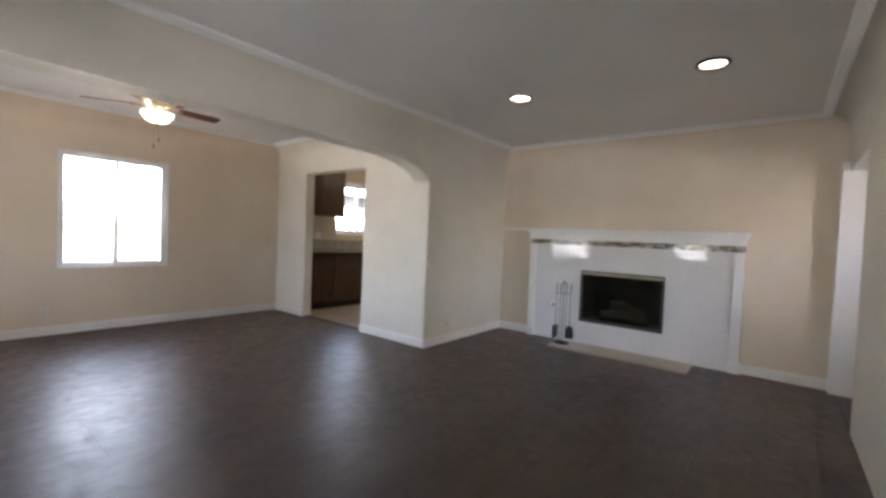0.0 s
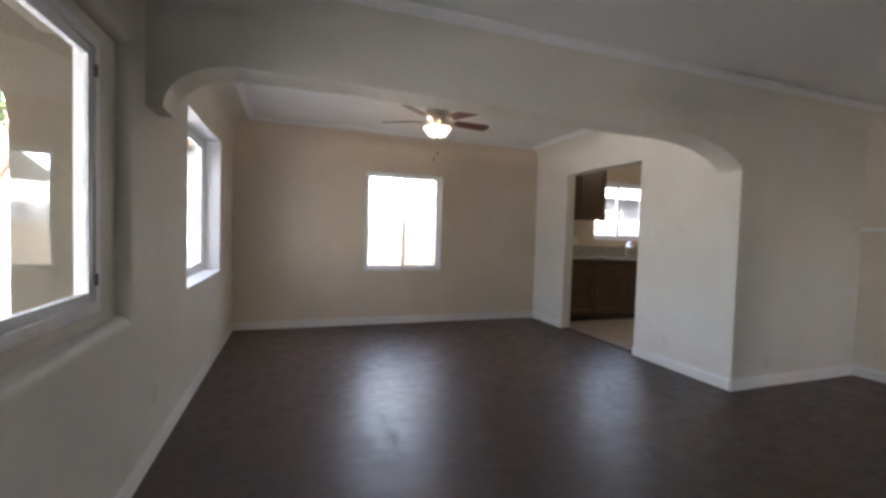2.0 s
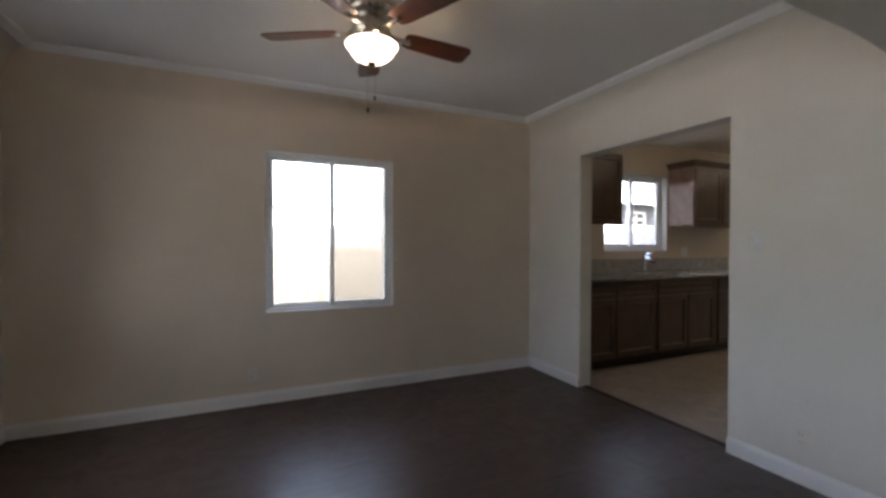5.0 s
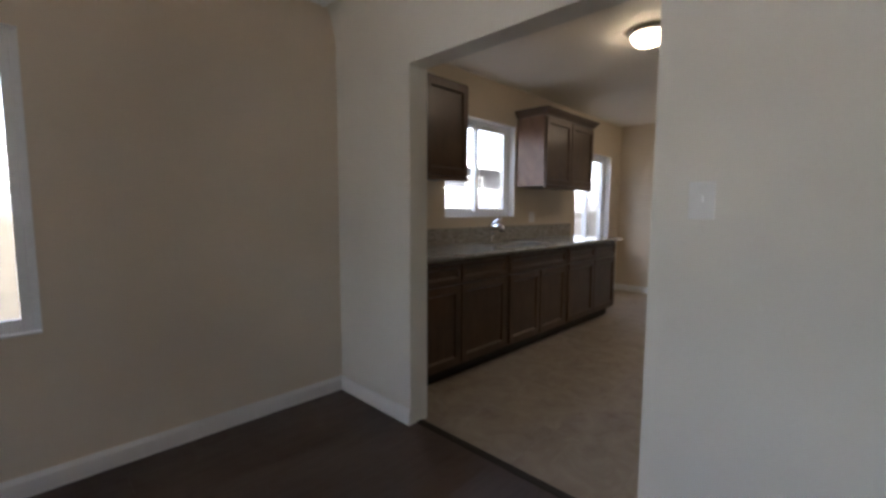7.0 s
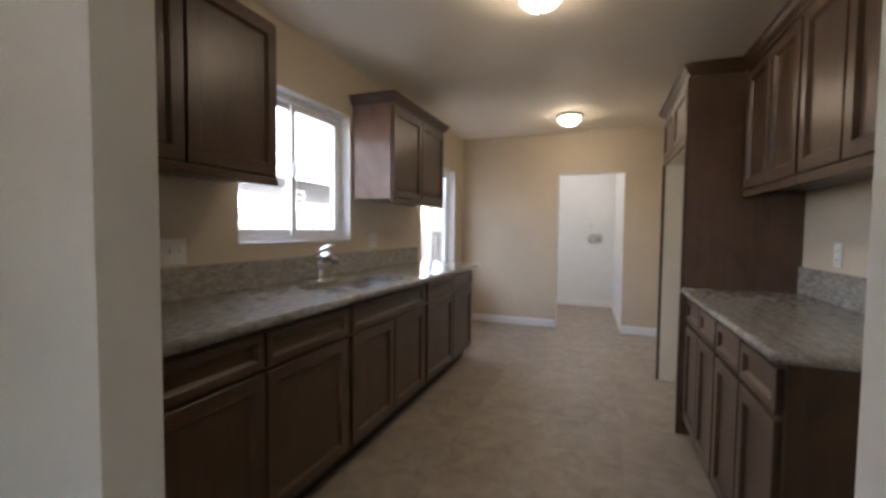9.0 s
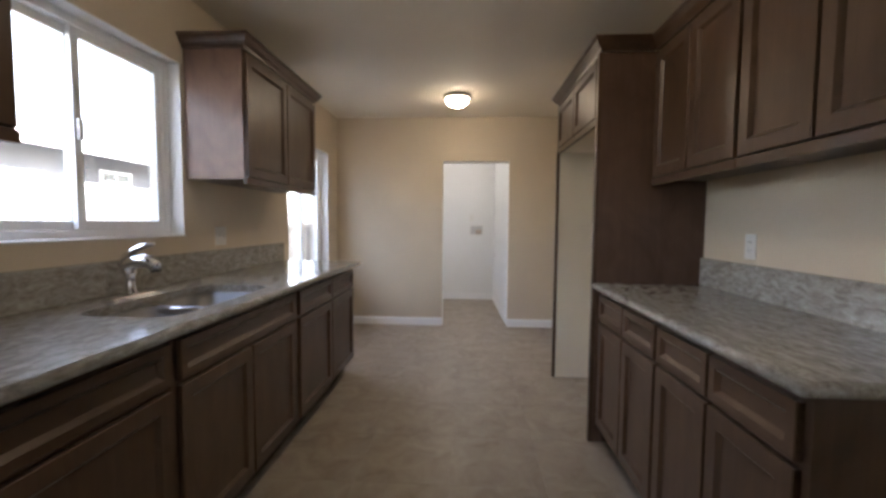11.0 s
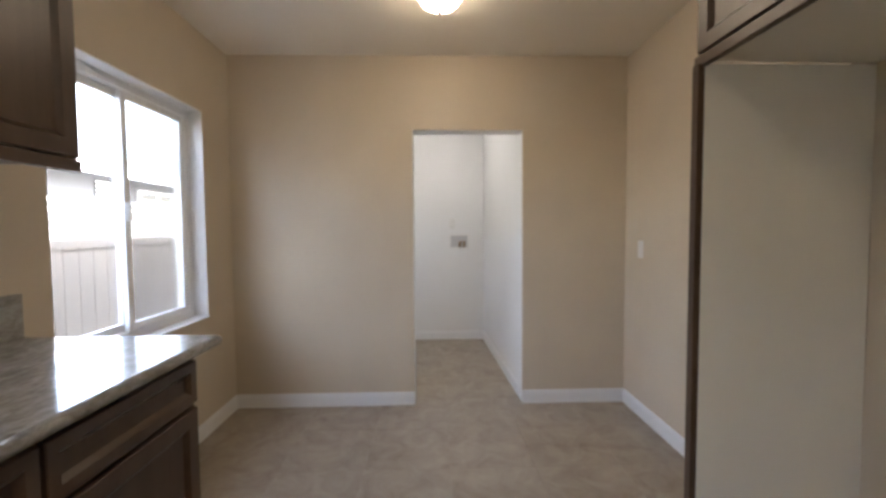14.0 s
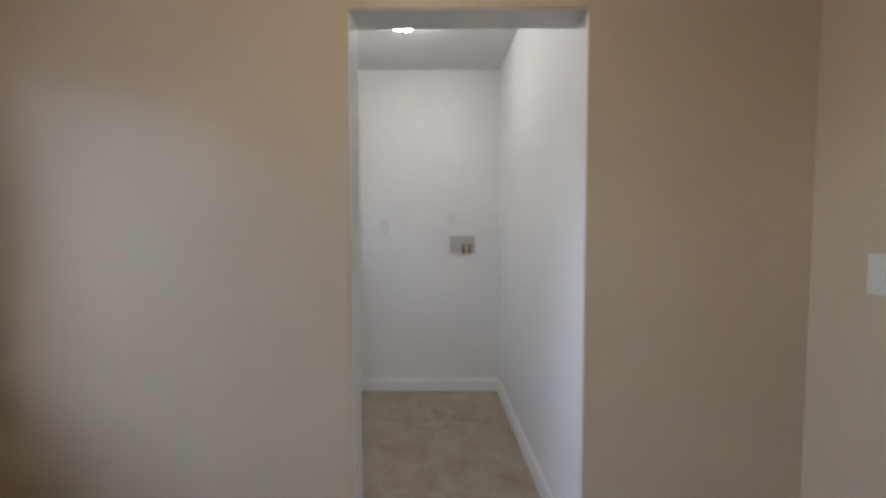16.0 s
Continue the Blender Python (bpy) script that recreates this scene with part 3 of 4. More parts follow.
def base_cabinet(x, y, rz, w, depth, fronts, label, group, end_left=False, end_right=False, open_top=False):
    """Local: front at y = 0 facing -y, x from 0 to w. fronts: (x0, x1) columns, or ('wide', ...) for one false front over two doors."""
    cab = thing("base_cabinet", x, y, 0, label, "cabinet", rz, group)
    bm = bmesh.new()
    box(bm, 0.001, w - 0.001, 0.021, depth, 0.10, 0.66 if open_top else 0.876)
    if open_top:
        box(bm, 0.001, w - 0.001, 0.021, 0.040, 0.66, 0.876)
    part("body", bm, M_CAB, cab)
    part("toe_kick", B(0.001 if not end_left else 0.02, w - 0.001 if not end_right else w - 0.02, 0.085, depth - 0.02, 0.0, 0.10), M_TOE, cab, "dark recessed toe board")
    for row in fronts:
        x0, x1, kind = row
        if kind in ("drawer", "both"):
            part("drawer_front", panel_front(bmesh.new(), x0, x1, 0.715, 0.852, 0.001, 0.034), M_CABH, cab)
        if kind in ("door", "both"):
            part("door", panel_front(bmesh.new(), x0, x1, 0.118, 0.697, 0.001), M_CAB, cab)
    return cab


YF = -0.468
G1 = "base cabinets under the sink counter"
base_cabinet(0.134, YF, 0, 1.136, YK - YF - 0.002, [(0.012, 0.565, "both"), (0.577, 1.12, "both")], "dark stained wooden base cabinet with two drawers", G1)
base_cabinet(1.272, YF, 0, 0.968, YK - YF - 0.002, [(0.03, 0.955, "drawer"), (0.03, 0.486, "door"), (0.498, 0.955, "door")], "dark stained wooden sink base cabinet with wide false front", G1, open_top=True)
base_cabinet(2.242, YF, 0, 1.168, YK - YF - 0.002, [(0.05, 0.608, "both"), (0.620, 1.156, "both")], "dark stained wooden base cabinet with open counter end", G1, end_right=True)
YFS = -2.133
G2 = "base cabinets opposite the sink"
base_cabinet(2.366, YFS, 180, 0.722, YFS - YKS - 0.002, [(0.025, 0.368, "both"), (0.380, 0.712, "both")], "dark stained wooden base cabinet beside the tall panel", G2)
base_cabinet(1.642, YFS, 180, 0.722, YFS - YKS - 0.002, [(0.010, 0.346, "both"), (0.358, 0.698, "both")], "dark stained wooden base cabinet with bare side panel", G2, end_right=True)


def counter_slab(bm, x0, x1, y0, y1, z0, z1, hole=None, r=0.05):
    """A slab with eased edges and, where given, two rounded bowl cut-outs."""
    if not hole:
        return box(bm, x0, x1, y0, y1, z0, z1, 0.006)
    hx0, hx1, hy0, hy1 = hole
    box(bm, x0, hx0, y0, y1, z0, z1)
    box(bm, hx1, x1, y0, y1, z0, z1)
    box(bm, hx0, hx1, y0, hy0, z0, z1)
    box(bm, hx0, hx1, hy1, y1, z0, z1)
    bmesh.ops.remove_doubles(bm, verts=bm.verts[:], dist=1e-5)
    return bm


SX0, SX1, SY0, SY1 = 1.34, 2.085, -0.412, -0.030
top_n = tagged(part("countertop", counter_slab(bmesh.new(), 0.132, 3.474, -0.497, YK - 0.002, 0.878, 0.914, (SX0, SX1, SY0, SY1)), M_GRAN), "polished beige and grey granite countertop with sink cut-out", "countertop")
# rounded corners of the cut-out
for cx, cy, sx, sy in ((SX0, SY0, 1, 1), (SX1, SY0, -1, 1), (SX0, SY1, 1, -1), (SX1, SY1, -1, -1)):
    bm = bmesh.new()
    R = 0.10
    pts = [(cx, cy)] + [(cx + sx * R * (1 - math.sin(k / 6 * math.pi / 2)), cy + sy * R * (1 - math.cos(k / 6 * math.pi / 2))) for k in range(7)]
    lo = [bm.verts.new((p, q, 0.8785)) for p, q in pts]
    hi = [bm.verts.new((p, q, 0.9135)) for p, q in pts]
    bm.faces.new(lo)
    bm.faces.new(hi)
    for k in range(len(pts)):
        bm.faces.new((lo[k], lo[(k + 1) % len(pts)], hi[(k + 1) % len(pts)], hi[k]))
    part("cutout_corner", bm, M_GRAN, top_n)
part("edge", tube(bmesh.new(), [(0.134, -0.496, 0.896), (3.473, -0.496, 0.896), (3.473, YK - 0.024, 0.896)], 0.0175, 12), M_GRAN, top_n)
tagged(part("backsplash", B(0.132, 3.475, YK - 0.022, YK - 0.001, 0.915, 1.063, bevel=0.003), M_GRAN), "granite backsplash strip along the sink wall", "backsplash")
top_s = tagged(part("countertop", B(0.905, 2.368, YKS + 0.002, -2.116, 0.878, 0.914), M_GRAN), "polished beige and grey granite countertop beside tall panel", "countertop")
part("edge", tube(bmesh.new(), [(0.906, YKS + 0.024, 0.896), (0.906, -2.117, 0.896), (2.366, -2.117, 0.896)], 0.0175, 12), M_GRAN, top_s)
tagged(part("backsplash", B(0.907, 2.366, YKS + 0.001, YKS + 0.022, 0.915, 1.063, bevel=0.003), M_GRAN), "granite backsplash strip under the wall cabinets", "backsplash")


def crown(bm, pts, z0=0.0):
    """A crown moulding swept along plan points (x, y, nx, ny): outward direction at each."""
    prof = [(0.0, 0.0), (0.012, 0.0), (0.016, 0.014), (0.034, 0.030), (0.046, 0.052), (0.056, 0.056), (0.056, 0.070), (0.0, 0.070)]
    rings = [[bm.verts.new((x + nx * o, y + ny * o, z0 + h)) for o, h in prof] for x, y, nx, ny in pts]
    n = len(prof)
    for a, b in zip(rings, rings[1:]):
        for k in range(n):
            bm.faces.new((a[k], a[(k + 1) % n], b[(k + 1) % n], b[k]))
    bm.faces.new(rings[0])
    bm.faces.new(list(reversed(rings[-1])))
    return bm


def wall_cabinet(x, y, rz, w, depth, z0, z1, cols, label, group, crowned=(), veneer=False, rail=0.055):
    cab = thing("wall_cabinet", x, y, z0, label, "cabinet", rz, group)
    h = z1 - z0
    part("body", B(0.001, w - 0.001, 0.021, depth, 0.018, h), M_CAB, cab)
    part("light_rail", B(0.001, w - 0.001, 0.006, 0.030, -0.008, 0.028, bevel=0.003), M_CABH, cab, "narrow bottom rail")
    for x0, x1 in cols:
        part("door", panel_front(bmesh.new(), x0, x1, 0.034, h - 0.02, 0.001, rail), M_CAB, cab)
    # End panel carries the window's light in its base colour.
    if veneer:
        part("end_panel", B(-0.003, 0.0008, 0.022, depth - 0.001, 0.019, h - 0.001), M_ENDPANEL, cab, "wood veneer end panel lightened for window light")
    if crowned:
        part("crown_moulding", crown(bmesh.new(), crowned, h), M_CABH, cab)
    return cab


YU = -0.186
G3 = "wall cabinets beside the sink window"
wall_cabinet(0.134, YU, 0, 0.961, YK - YU - 0.002, 1.458, 2.215, [(0.012, 0.474), (0.486, 0.949)], "dark stained wooden wall cabinet beside the window", G3)
D = YK - YU - 0.002
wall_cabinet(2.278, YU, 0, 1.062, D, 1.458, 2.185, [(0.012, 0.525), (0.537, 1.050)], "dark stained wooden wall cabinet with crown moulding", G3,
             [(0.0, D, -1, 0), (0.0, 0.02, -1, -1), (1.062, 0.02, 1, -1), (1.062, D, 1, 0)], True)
YUS = -2.395
G4 = "wall cabinets opposite the sink"
DS = YUS - YKS - 0.002
wall_cabinet(2.366, YUS, 180, 0.722, DS, 1.462, 2.17, [(0.020, 0.362), (0.374, 0.712)], "dark stained wooden wall cabinet beside the tall panel", G4,
             [(0.0, 0.02, 0, -1), (0.722, 0.02, 0, -1)])
wall_cabinet(1.642, YUS, 180, 0.712, DS, 1.462, 2.17, [(0.010, 0.350), (0.362, 0.690)], "dark stained wooden wall cabinet with bare side", G4,
             [(0.0, 0.02, 0, -1), (0.712, 0.02, 0, -1)])
wall_cabinet(0.928, YUS, 180, 0.76, DS, 1.86, 2.17, [(0.012, 0.372), (0.384, 0.748)], "short dark wooden cabinet over the range gap", G4,
             [(0.0, 0.02, 0, -1), (0.76, 0.02, 0, -1)], rail=0.045)

# refrigerator surround: two tall panels, bridge cabinet
YP = -2.104
tp1 = thing("tall_panel", 2.370, YP, 0, "tall dark stained wooden refrigerator side panel", "panel")
part("panel_board", B(0.0, 0.028, YKS - YP + 0.001, -0.020, 0.0, 2.17, bevel=0.001), M_CABSIDE, tp1, "mottled dark veneer board")
part("front_edge", B(-0.002, 0.030, -0.020, 0.0, 0.0, 2.17, bevel=0.002), M_CAB, tp1)
tp2 = thing("tall_panel", 3.385, YP, 0, "tall cream refrigerator side panel with dark front edge", "panel")
part("panel_board", B(0.0, 0.028, YKS - YP + 0.001, -0.022, 0.0, 1.80), M_CREAM, tp2, "cream painted board")
part("front_edge", B(-0.002, 0.030, -0.022, 0.0, 0.0, 1.80, bevel=0.002), M_CAB, tp2, "dark wooden front edge")
tagged(part("alcove_liner", B(2.401, 2.407, YKS + 0.016, YP - 0.024, 0.0, 1.790), M_CREAM), "cream lining board inside the refrigerator space", "panel")
DB = YP - YKS - 0.002
bridge = wall_cabinet(3.417, YP, 180, 1.018, DB, 1.800, 2.17, [(0.022, 0.502), (0.514, 0.996)], "dark wooden bridge cabinet over the refrigerator space", G4,
                      [(0.0, DB, -1, 0), (0.0, 0.02, -1, -1), (1.048, 0.02, 1, -1), (1.048, 0.29, 1, 0)], rail=0.05)
part("underside", B(0.03, 1.016, 0.034, DB, 0.006, 0.016), M_CREAM, bridge, "cream painted underside")

# ---- sink and faucet ----
sink = thing("kitchen_sink", (SX0 + SX1) / 2, (SY0 + SY1) / 2, 0.877, "stainless steel double bowl undermount kitchen sink", "sink")


def bowl(bm, x0, x1, y0, y1, depth):
    rings = []
    for ins, z, r in ((-0.012, 0.0, 0.100), (0.0, -0.002, 0.095), (0.006, -depth + 0.03, 0.085), (0.03, -depth, 0.06)):
        a0, a1, b0, b1 = x0 + ins, x1 - ins, y0 + ins, y1 - ins
        ring = []
        for cx, cy, st in ((a1 - r, b1 - r, 0), (a0 + r, b1 - r, 1), (a0 + r, b0 + r, 2), (a1 - r, b0 + r, 3)):
            for k in range(7):
                a = (st + k / 6) * math.pi / 2
                ring.append(bm.verts.new((cx + r * math.cos(a), cy + r * math.sin(a), z)))
        rings.append(ring)
    for p, q in zip(rings, rings[1:]):
        for k in range(len(p)):
            f = bm.faces.new((p[k], p[(k + 1) % len(p)], q[(k + 1) % len(p)], q[k]))
            f.smooth = True
    bm.faces.new(rings[-1])
    return bm


part("bowl", bowl(bmesh.new(), -0.371, -0.012, -0.190, 0.190, 0.19), M_STEEL, sink)
part("bowl", bowl(bmesh.new(), 0.012, 0.371, -0.190, 0.190, 0.19), M_STEEL, sink)
part("divider", B(-0.022, 0.022, -0.190, 0.190, -0.03, -0.003, bevel=0.008), M_CHROME, sink)
for cx in (-0.178, 0.178):
    part("drain", lathe(bmesh.new(), [(0.045, -0.189), (0.045, -0.186), (0.03, -0.1865), (0.005, -0.1865)], 24, Matrix.Translation((cx, 0, 0))), M_CHROME, sink, "round chrome drain")

fau = thing("kitchen_faucet", 1.73, 0.062, 0.914, "chrome single lever pull-out kitchen faucet", "faucet")
part("deck_plate", B(-0.125, 0.125, -0.028, 0.028, 0.0, 0.008, bevel=0.004), M_CHROME, fau)
part("body", lathe(bmesh.new(), [(0.030, 0.008), (0.025, 0.018), (0.020, 0.035), (0.0185, 0.075), (0.020, 0.092), (0.027, 0.096), (0.028, 0.104), (0.024, 0.112), (0.022, 0.122)], 28), M_CHROME, fau)
part("spout", tube(bmesh.new(), [(0, 0.014, 0.108), (0, 0.004, 0.130), (0, -0.020, 0.147), (0, -0.055, 0.155), (0, -0.092, 0.150), (0, -0.114, 0.134), (0, -0.118, 0.116)], [0.024, 0.030, 0.031, 0.030, 0.030, 0.028, 0.024], 18), M_CHROME, fau)
part("nozzle", lathe(bmesh.new(), [(0.021, 0.106), (0.022, 0.114), (0.018, 0.117)], 20, Matrix.Translation((0, -0.118, 0))), M_SLOT, fau, "dark spray nozzle ring")
part("lever", tube(bmesh.new(), [(0, 0.026, 0.130), (0, 0.016, 0.164), (0, -0.016, 0.194), (0, -0.060, 0.216), (0, -0.116, 0.230)], [0.023, 0.022, 0.017, 0.012, 0.007], 14), M_CHROME, fau)


# ---- ceiling lamps ----
def dome_lamp(x, y, z, label, glow=M_DOME):
    lamp = thing("ceiling_light", x, y, z, label, "ceiling light", group="flush ceiling lights")
    part("pan", lathe(bmesh.new(), [(0.134, -0.001), (0.143, -0.010), (0.140, -0.024), (0.124, -0.034), (0.110, -0.036)], 48), M_NICKEL, lamp, "brushed nickel rim")
    prof = [(0.113 * math.cos(k / 10 * math.pi / 2), -0.034 - 0.080 * math.sin(k / 10 * math.pi / 2)) for k in range(10)]
    part("shade", lathe(bmesh.new(), prof, 48), glow, lamp, "frosted glass dome, lit")
    part("finial", lathe(bmesh.new(), [(0.006, -0.115), (0.013, -0.122), (0.012, -0.130), (0.004, -0.138)], 20), M_NICKEL, lamp)
    return lamp


dome_lamp(1.69, -1.325, ZK, "lit flush ceiling light with frosted dome, nickel rim")
dome_lamp(4.19, -1.29, ZK, "lit flush ceiling light with frosted dome, nickel rim")
dome_lamp(5.93, -1.197, 2.44, "lit flush laundry ceiling light with frosted dome", M_DOMEB)


def can_light(x, y, z):
    c = thing("recessed_light", x, y, z, "lit recessed ceiling light with dark bronze ring", "ceiling light", group="recessed lights")
    part("ring", lathe(bmesh.new(), [(0.100, -0.001), (0.102, -0.010), (0.094, -0.018), (0.080, -0.018), (0.0745, -0.010), (0.074, -0.001)], 40), M_BRONZE, c)
    part("lens", lathe(bmesh.new(), [(0.0735, -0.001), (0.072, -0.005), (0.03, -0.008), (0.003, -0.0085)], 40), M_CANLIT, c, "glowing round lens")


can_light(-0.254, -4.158, ZL)
can_light(-0.198, -5.507, ZL)

# ---- ceiling fan ----
FAN_TURN = 5
fan = thing("ceiling_fan", -2.05, -1.51, ZD, "nickel ceiling fan with cherry blades and lit bowl", "ceiling fan", FAN_TURN)
part("housing", lathe(bmesh.new(), [(0.112, -0.001), (0.118, -0.010), (0.118, -0.028), (0.110, -0.034), (0.108, -0.060), (0.115, -0.066), (0.115, -0.084), (0.100, -0.098), (0.076, -0.112), (0.072, -0.13)], 40), M_NICKEL, fan)
part("motor", lathe(bmesh.new(), [(0.072, -0.13), (0.088, -0.14), (0.088, -0.175), (0.06, -0.19), (0.055, -0.205)], 40), M_NICKEL, fan)
part("light_fitter", lathe(bmesh.new(), [(0.055, -0.205), (0.062, -0.212), (0.060, -0.2215)], 40), M_NICKEL, fan)
part("bowl_rim", lathe(bmesh.new(), [(0.112, -0.2255), (0.126, -0.226), (0.130, -0.231), (0.126, -0.2345), (0.112, -0.2345)], 44), M_NICKEL, fan, "brushed nickel rim band")
prof = [(0.126, -0.2345), (0.119, -0.242), (0.110, -0.252), (0.102, -0.268), (0.088, -0.287), (0.064, -0.301), (0.036, -0.309), (0.006, -0.312)]
part("bowl", lathe(bmesh.new(), prof, 44), M_BOWL, fan, "frosted glass bowl, lit")
part("finial", lathe(bmesh.new(), [(0.006, -0.312), (0.022, -0.316), (0.018, -0.325), (0.008, -0.331), (0.004, -0.338)], 20), M_BRONZE, fan)
for k in range(5):
    R = pose(0, 0, 0, 0, 0, 72 * k)
    bm = bmesh.new()
    out = []
    for u, hw in ((0.17, 0.040), (0.20, 0.052), (0.35, 0.060), (0.50, 0.064), (0.53, 0.058), (0.545, 0.040)):
        out.append((u, hw))
    ring = [(u, h) for u, h in out] + [(u, -h) for u, h in reversed(out)]
    tilt = pose(0, 0, -0.165, -12, 0, 0)
    lo = [bm.verts.new(R @ tilt @ Vector((u, h, -0.003))) for u, h in ring]
    hi = [bm.verts.new(R @ tilt @ Vector((u, h, 0.003))) for u, h in ring]
    bm.faces.new(lo)
    bm.faces.new(list(reversed(hi)))
    for i in range(len(ring)):
        bm.faces.new((lo[i], lo[(i + 1) % len(ring)], hi[(i + 1) % len(ring)], hi[i]))
    blade = part("blade", bm, M_BLADE, fan)
    bm = bmesh.new()
    tube(bm, [R @ Vector((0.08, 0, -0.155)), R @ Vector((0.13, 0, -0.172)), R @ Vector((0.20, 0, -0.170))], [0.012, 0.010, 0.016], 8)
    part("blade_iron", bm, M_NICKEL, blade, "nickel blade bracket")
for dx, dy, ln in ((0.05, 0.09, 0.22), (0.02, 0.11, 0.28)):
    bm = tube(bmesh.new(), [(dx, dy, -0.20), (dx, dy, -0.21 - ln)], 0.0008, 6)
    lathe(bm, [(0.003, -0.212 - ln), (0.007, -0.218 - ln), (0.007, -0.236 - ln), (0.003, -0.242 - ln)], 12, Matrix.Translation((dx, dy, 0)))
    part("pull_chain", bm, M_BRONZE, fan)

for a in (40, 160, 280):
    bulb = bpy.data.lights.new("fan_bulb", "POINT")
    bulb.energy, bulb.color, bulb.shadow_soft_size = 0.36, (1.0, 0.72, 0.42), 0.02
    ob = new("fan_bulb", bulb)
    ob.location = (0.082 * math.cos(radians(a)), 0.082 * math.sin(radians(a)), -0.232)
    ob.parent = fan

# ---- fireplace ----
fp = thing("fireplace", XF, -4.53, 0, "white tiled fireplace with painted mantel and black firebox", "fireplace")
# local: y along the wall from north (+) to south (-), x negative into the room
N0, S0 = 1.115, -1.115
FBN, FBS, FB0, FB1 = 0.455, -0.445, 0.267, 0.872
field = wall_mesh("y", -0.030, -0.002, S0 + 0.08, N0 - 0.08, 0.0, 1.165, [(FBS, FBN, FB0, FB1)])
part("tile_bed", field, M_TRIM, fp)
for s in (N0 - 0.08, S0):
    bm = B(-0.062, -0.002, s, s + 0.08, 0.0, 1.165, bevel=0.004)
    box(bm, -0.070, -0.002, s - 0.006, s + 0.086, 0.0, 0.11, 0.004)
    box(bm, -0.070, -0.002, s - 0.006, s + 0.086, 1.11, 1.165, 0.004)
    part("pilaster", bm, M_TRIM, fp, "white painted pilaster")
mb = B(-0.075, -0.002, S0 - 0.008, N0 + 0.008, 1.225, 1.315, bevel=0.004)
box(mb, -0.100, -0.002, S0 - 0.02, N0 + 0.02, 1.292, 1.322, 0.006)
part("mantel_frieze", mb, M_TRIM, fp, "white painted frieze board")
part("mantel_shelf", B(-0.135, -0.002, S0 - 0.035, N0 + 0.035, 1.322, 1.352, bevel=0.005), M_TRIM, fp, "white painted mantel shelf")
part("side_ledge", B(-0.060, -0.002, N0 + 0.036, 1.550, 1.328, 1.352, bevel=0.004), M_TRIM, fp, "thin white ledge running on to the corner")
# mosaic band
rng = random.Random(4)
mos_cols = [(0.30, 0.25, 0.19), (0.12, 0.10, 0.085), (0.46, 0.44, 0.40), (0.22, 0.24, 0.23), (0.55, 0.52, 0.46)]
M_MOS = [plain("mosaic_glass_%s" % n, c, 0.1) for n, c in zip(("brown", "dark", "pale", "grey", "cream"), mos_cols)]
band = part("mosaic_band", B(-0.031, -0.002, S0, N0, 1.165, 1.225), M_GROUT, fp, "narrow band of mixed glass mosaic")
for r in range(3):
    y = S0 + 0.002
    while y < N0 - 0.01:
        ln = rng.choice((0.03, 0.05, 0.07))
        e = min(y + ln, N0 - 0.002)
        part("mosaic_tile", B(-0.036, -0.031, y, e - 0.003, 1.1665 + r * 0.0195, 1.1665 + r * 0.0195 + 0.0175), rng.choice(M_MOS), band)
        y = e
# glazed wall tiles round the firebox
TW, TH = 0.305, 0.2913
ys = [S0 + 0.08]
while ys[-1] < N0 - 0.08 - 0.01:
    ys.append(min(ys[-1] + TW, N0 - 0.08))
zs = [TH * k for k in range(5)]
for a, b in zip(ys, ys[1:]):
    for c, d in zip(zs, zs[1:]):
        # split a tile where it meets the firebox
        pieces = [(a, b, c, d)]
        if b > FBS and a < FBN and d > FB0 and c < FB1:
            pieces = []
            if a < FBS:
                pieces.append((a, FBS, c, d))
            if b > FBN:
                pieces.append((FBN, b, c, d))
            m0, m1 = max(a, FBS), min(b, FBN)
            if c < FB0:
                pieces.append((m0, m1, c, FB0))
            if d > FB1:
                pieces.append((m0, m1, FB1, d))
        for p, q, r, s in pieces:
            if q - p > 0.004 and s - r > 0.004:
                part("wall_tile", B(-0.036, -0.030, p + 0.0005, q - 0.0005, r + 0.0005, s - 0.0005), M_WHITETILE, fp)
fbx = bmesh.new()
box(fbx, -0.040, 0.10, FBS, FBS + 0.03, FB0, FB1)
box(fbx, -0.040, 0.10, FBN - 0.03, FBN, FB0, FB1)
box(fbx, -0.040, 0.10, FBS + 0.03, FBN - 0.03, FB0, FB0 + 0.035)
box(fbx, -0.040, 0.10, FBS + 0.03, FBN - 0.03, FB1 - 0.05, FB1)
firebox = part("firebox", fbx, M_BLACK, fp, "black steel firebox surround")
part("hood_trim", B(-0.046, -0.040, FBS + 0.015, FBN - 0.015, FB1 - 0.045, FB1 - 0.015, bevel=0.002), M_BRASS, firebox, "aged metal strip")
back = B(0.16, 0.40, FBS, FBN, FB0, FB0 + 0.02)
box(back, 0.38, 0.40, FBS, FBN, FB0 + 0.02, FB1)
box(back, 0.10, 0.38, FBS, FBS + 0.02, FB0 + 0.02, FB1)
box(back, 0.10, 0.38, FBN - 0.02, FBN, FB0 + 0.02, FB1)
box(back, 0.10, 0.38, FBS + 0.02, FBN - 0.02, FB1 - 0.02, FB1)
box(back, 0.10, 0.16, FBS + 0.02, FBN - 0.02, FB0, FB0 + 0.02)
part("fire_chamber", back, M_BLACK, firebox, "black chamber")
part("fire_glass", B(-0.026, -0.020, FBS + 0.03, FBN - 0.03, FB0 + 0.035, FB1 - 0.05), M_SMOKED, firebox, "glass fire door")
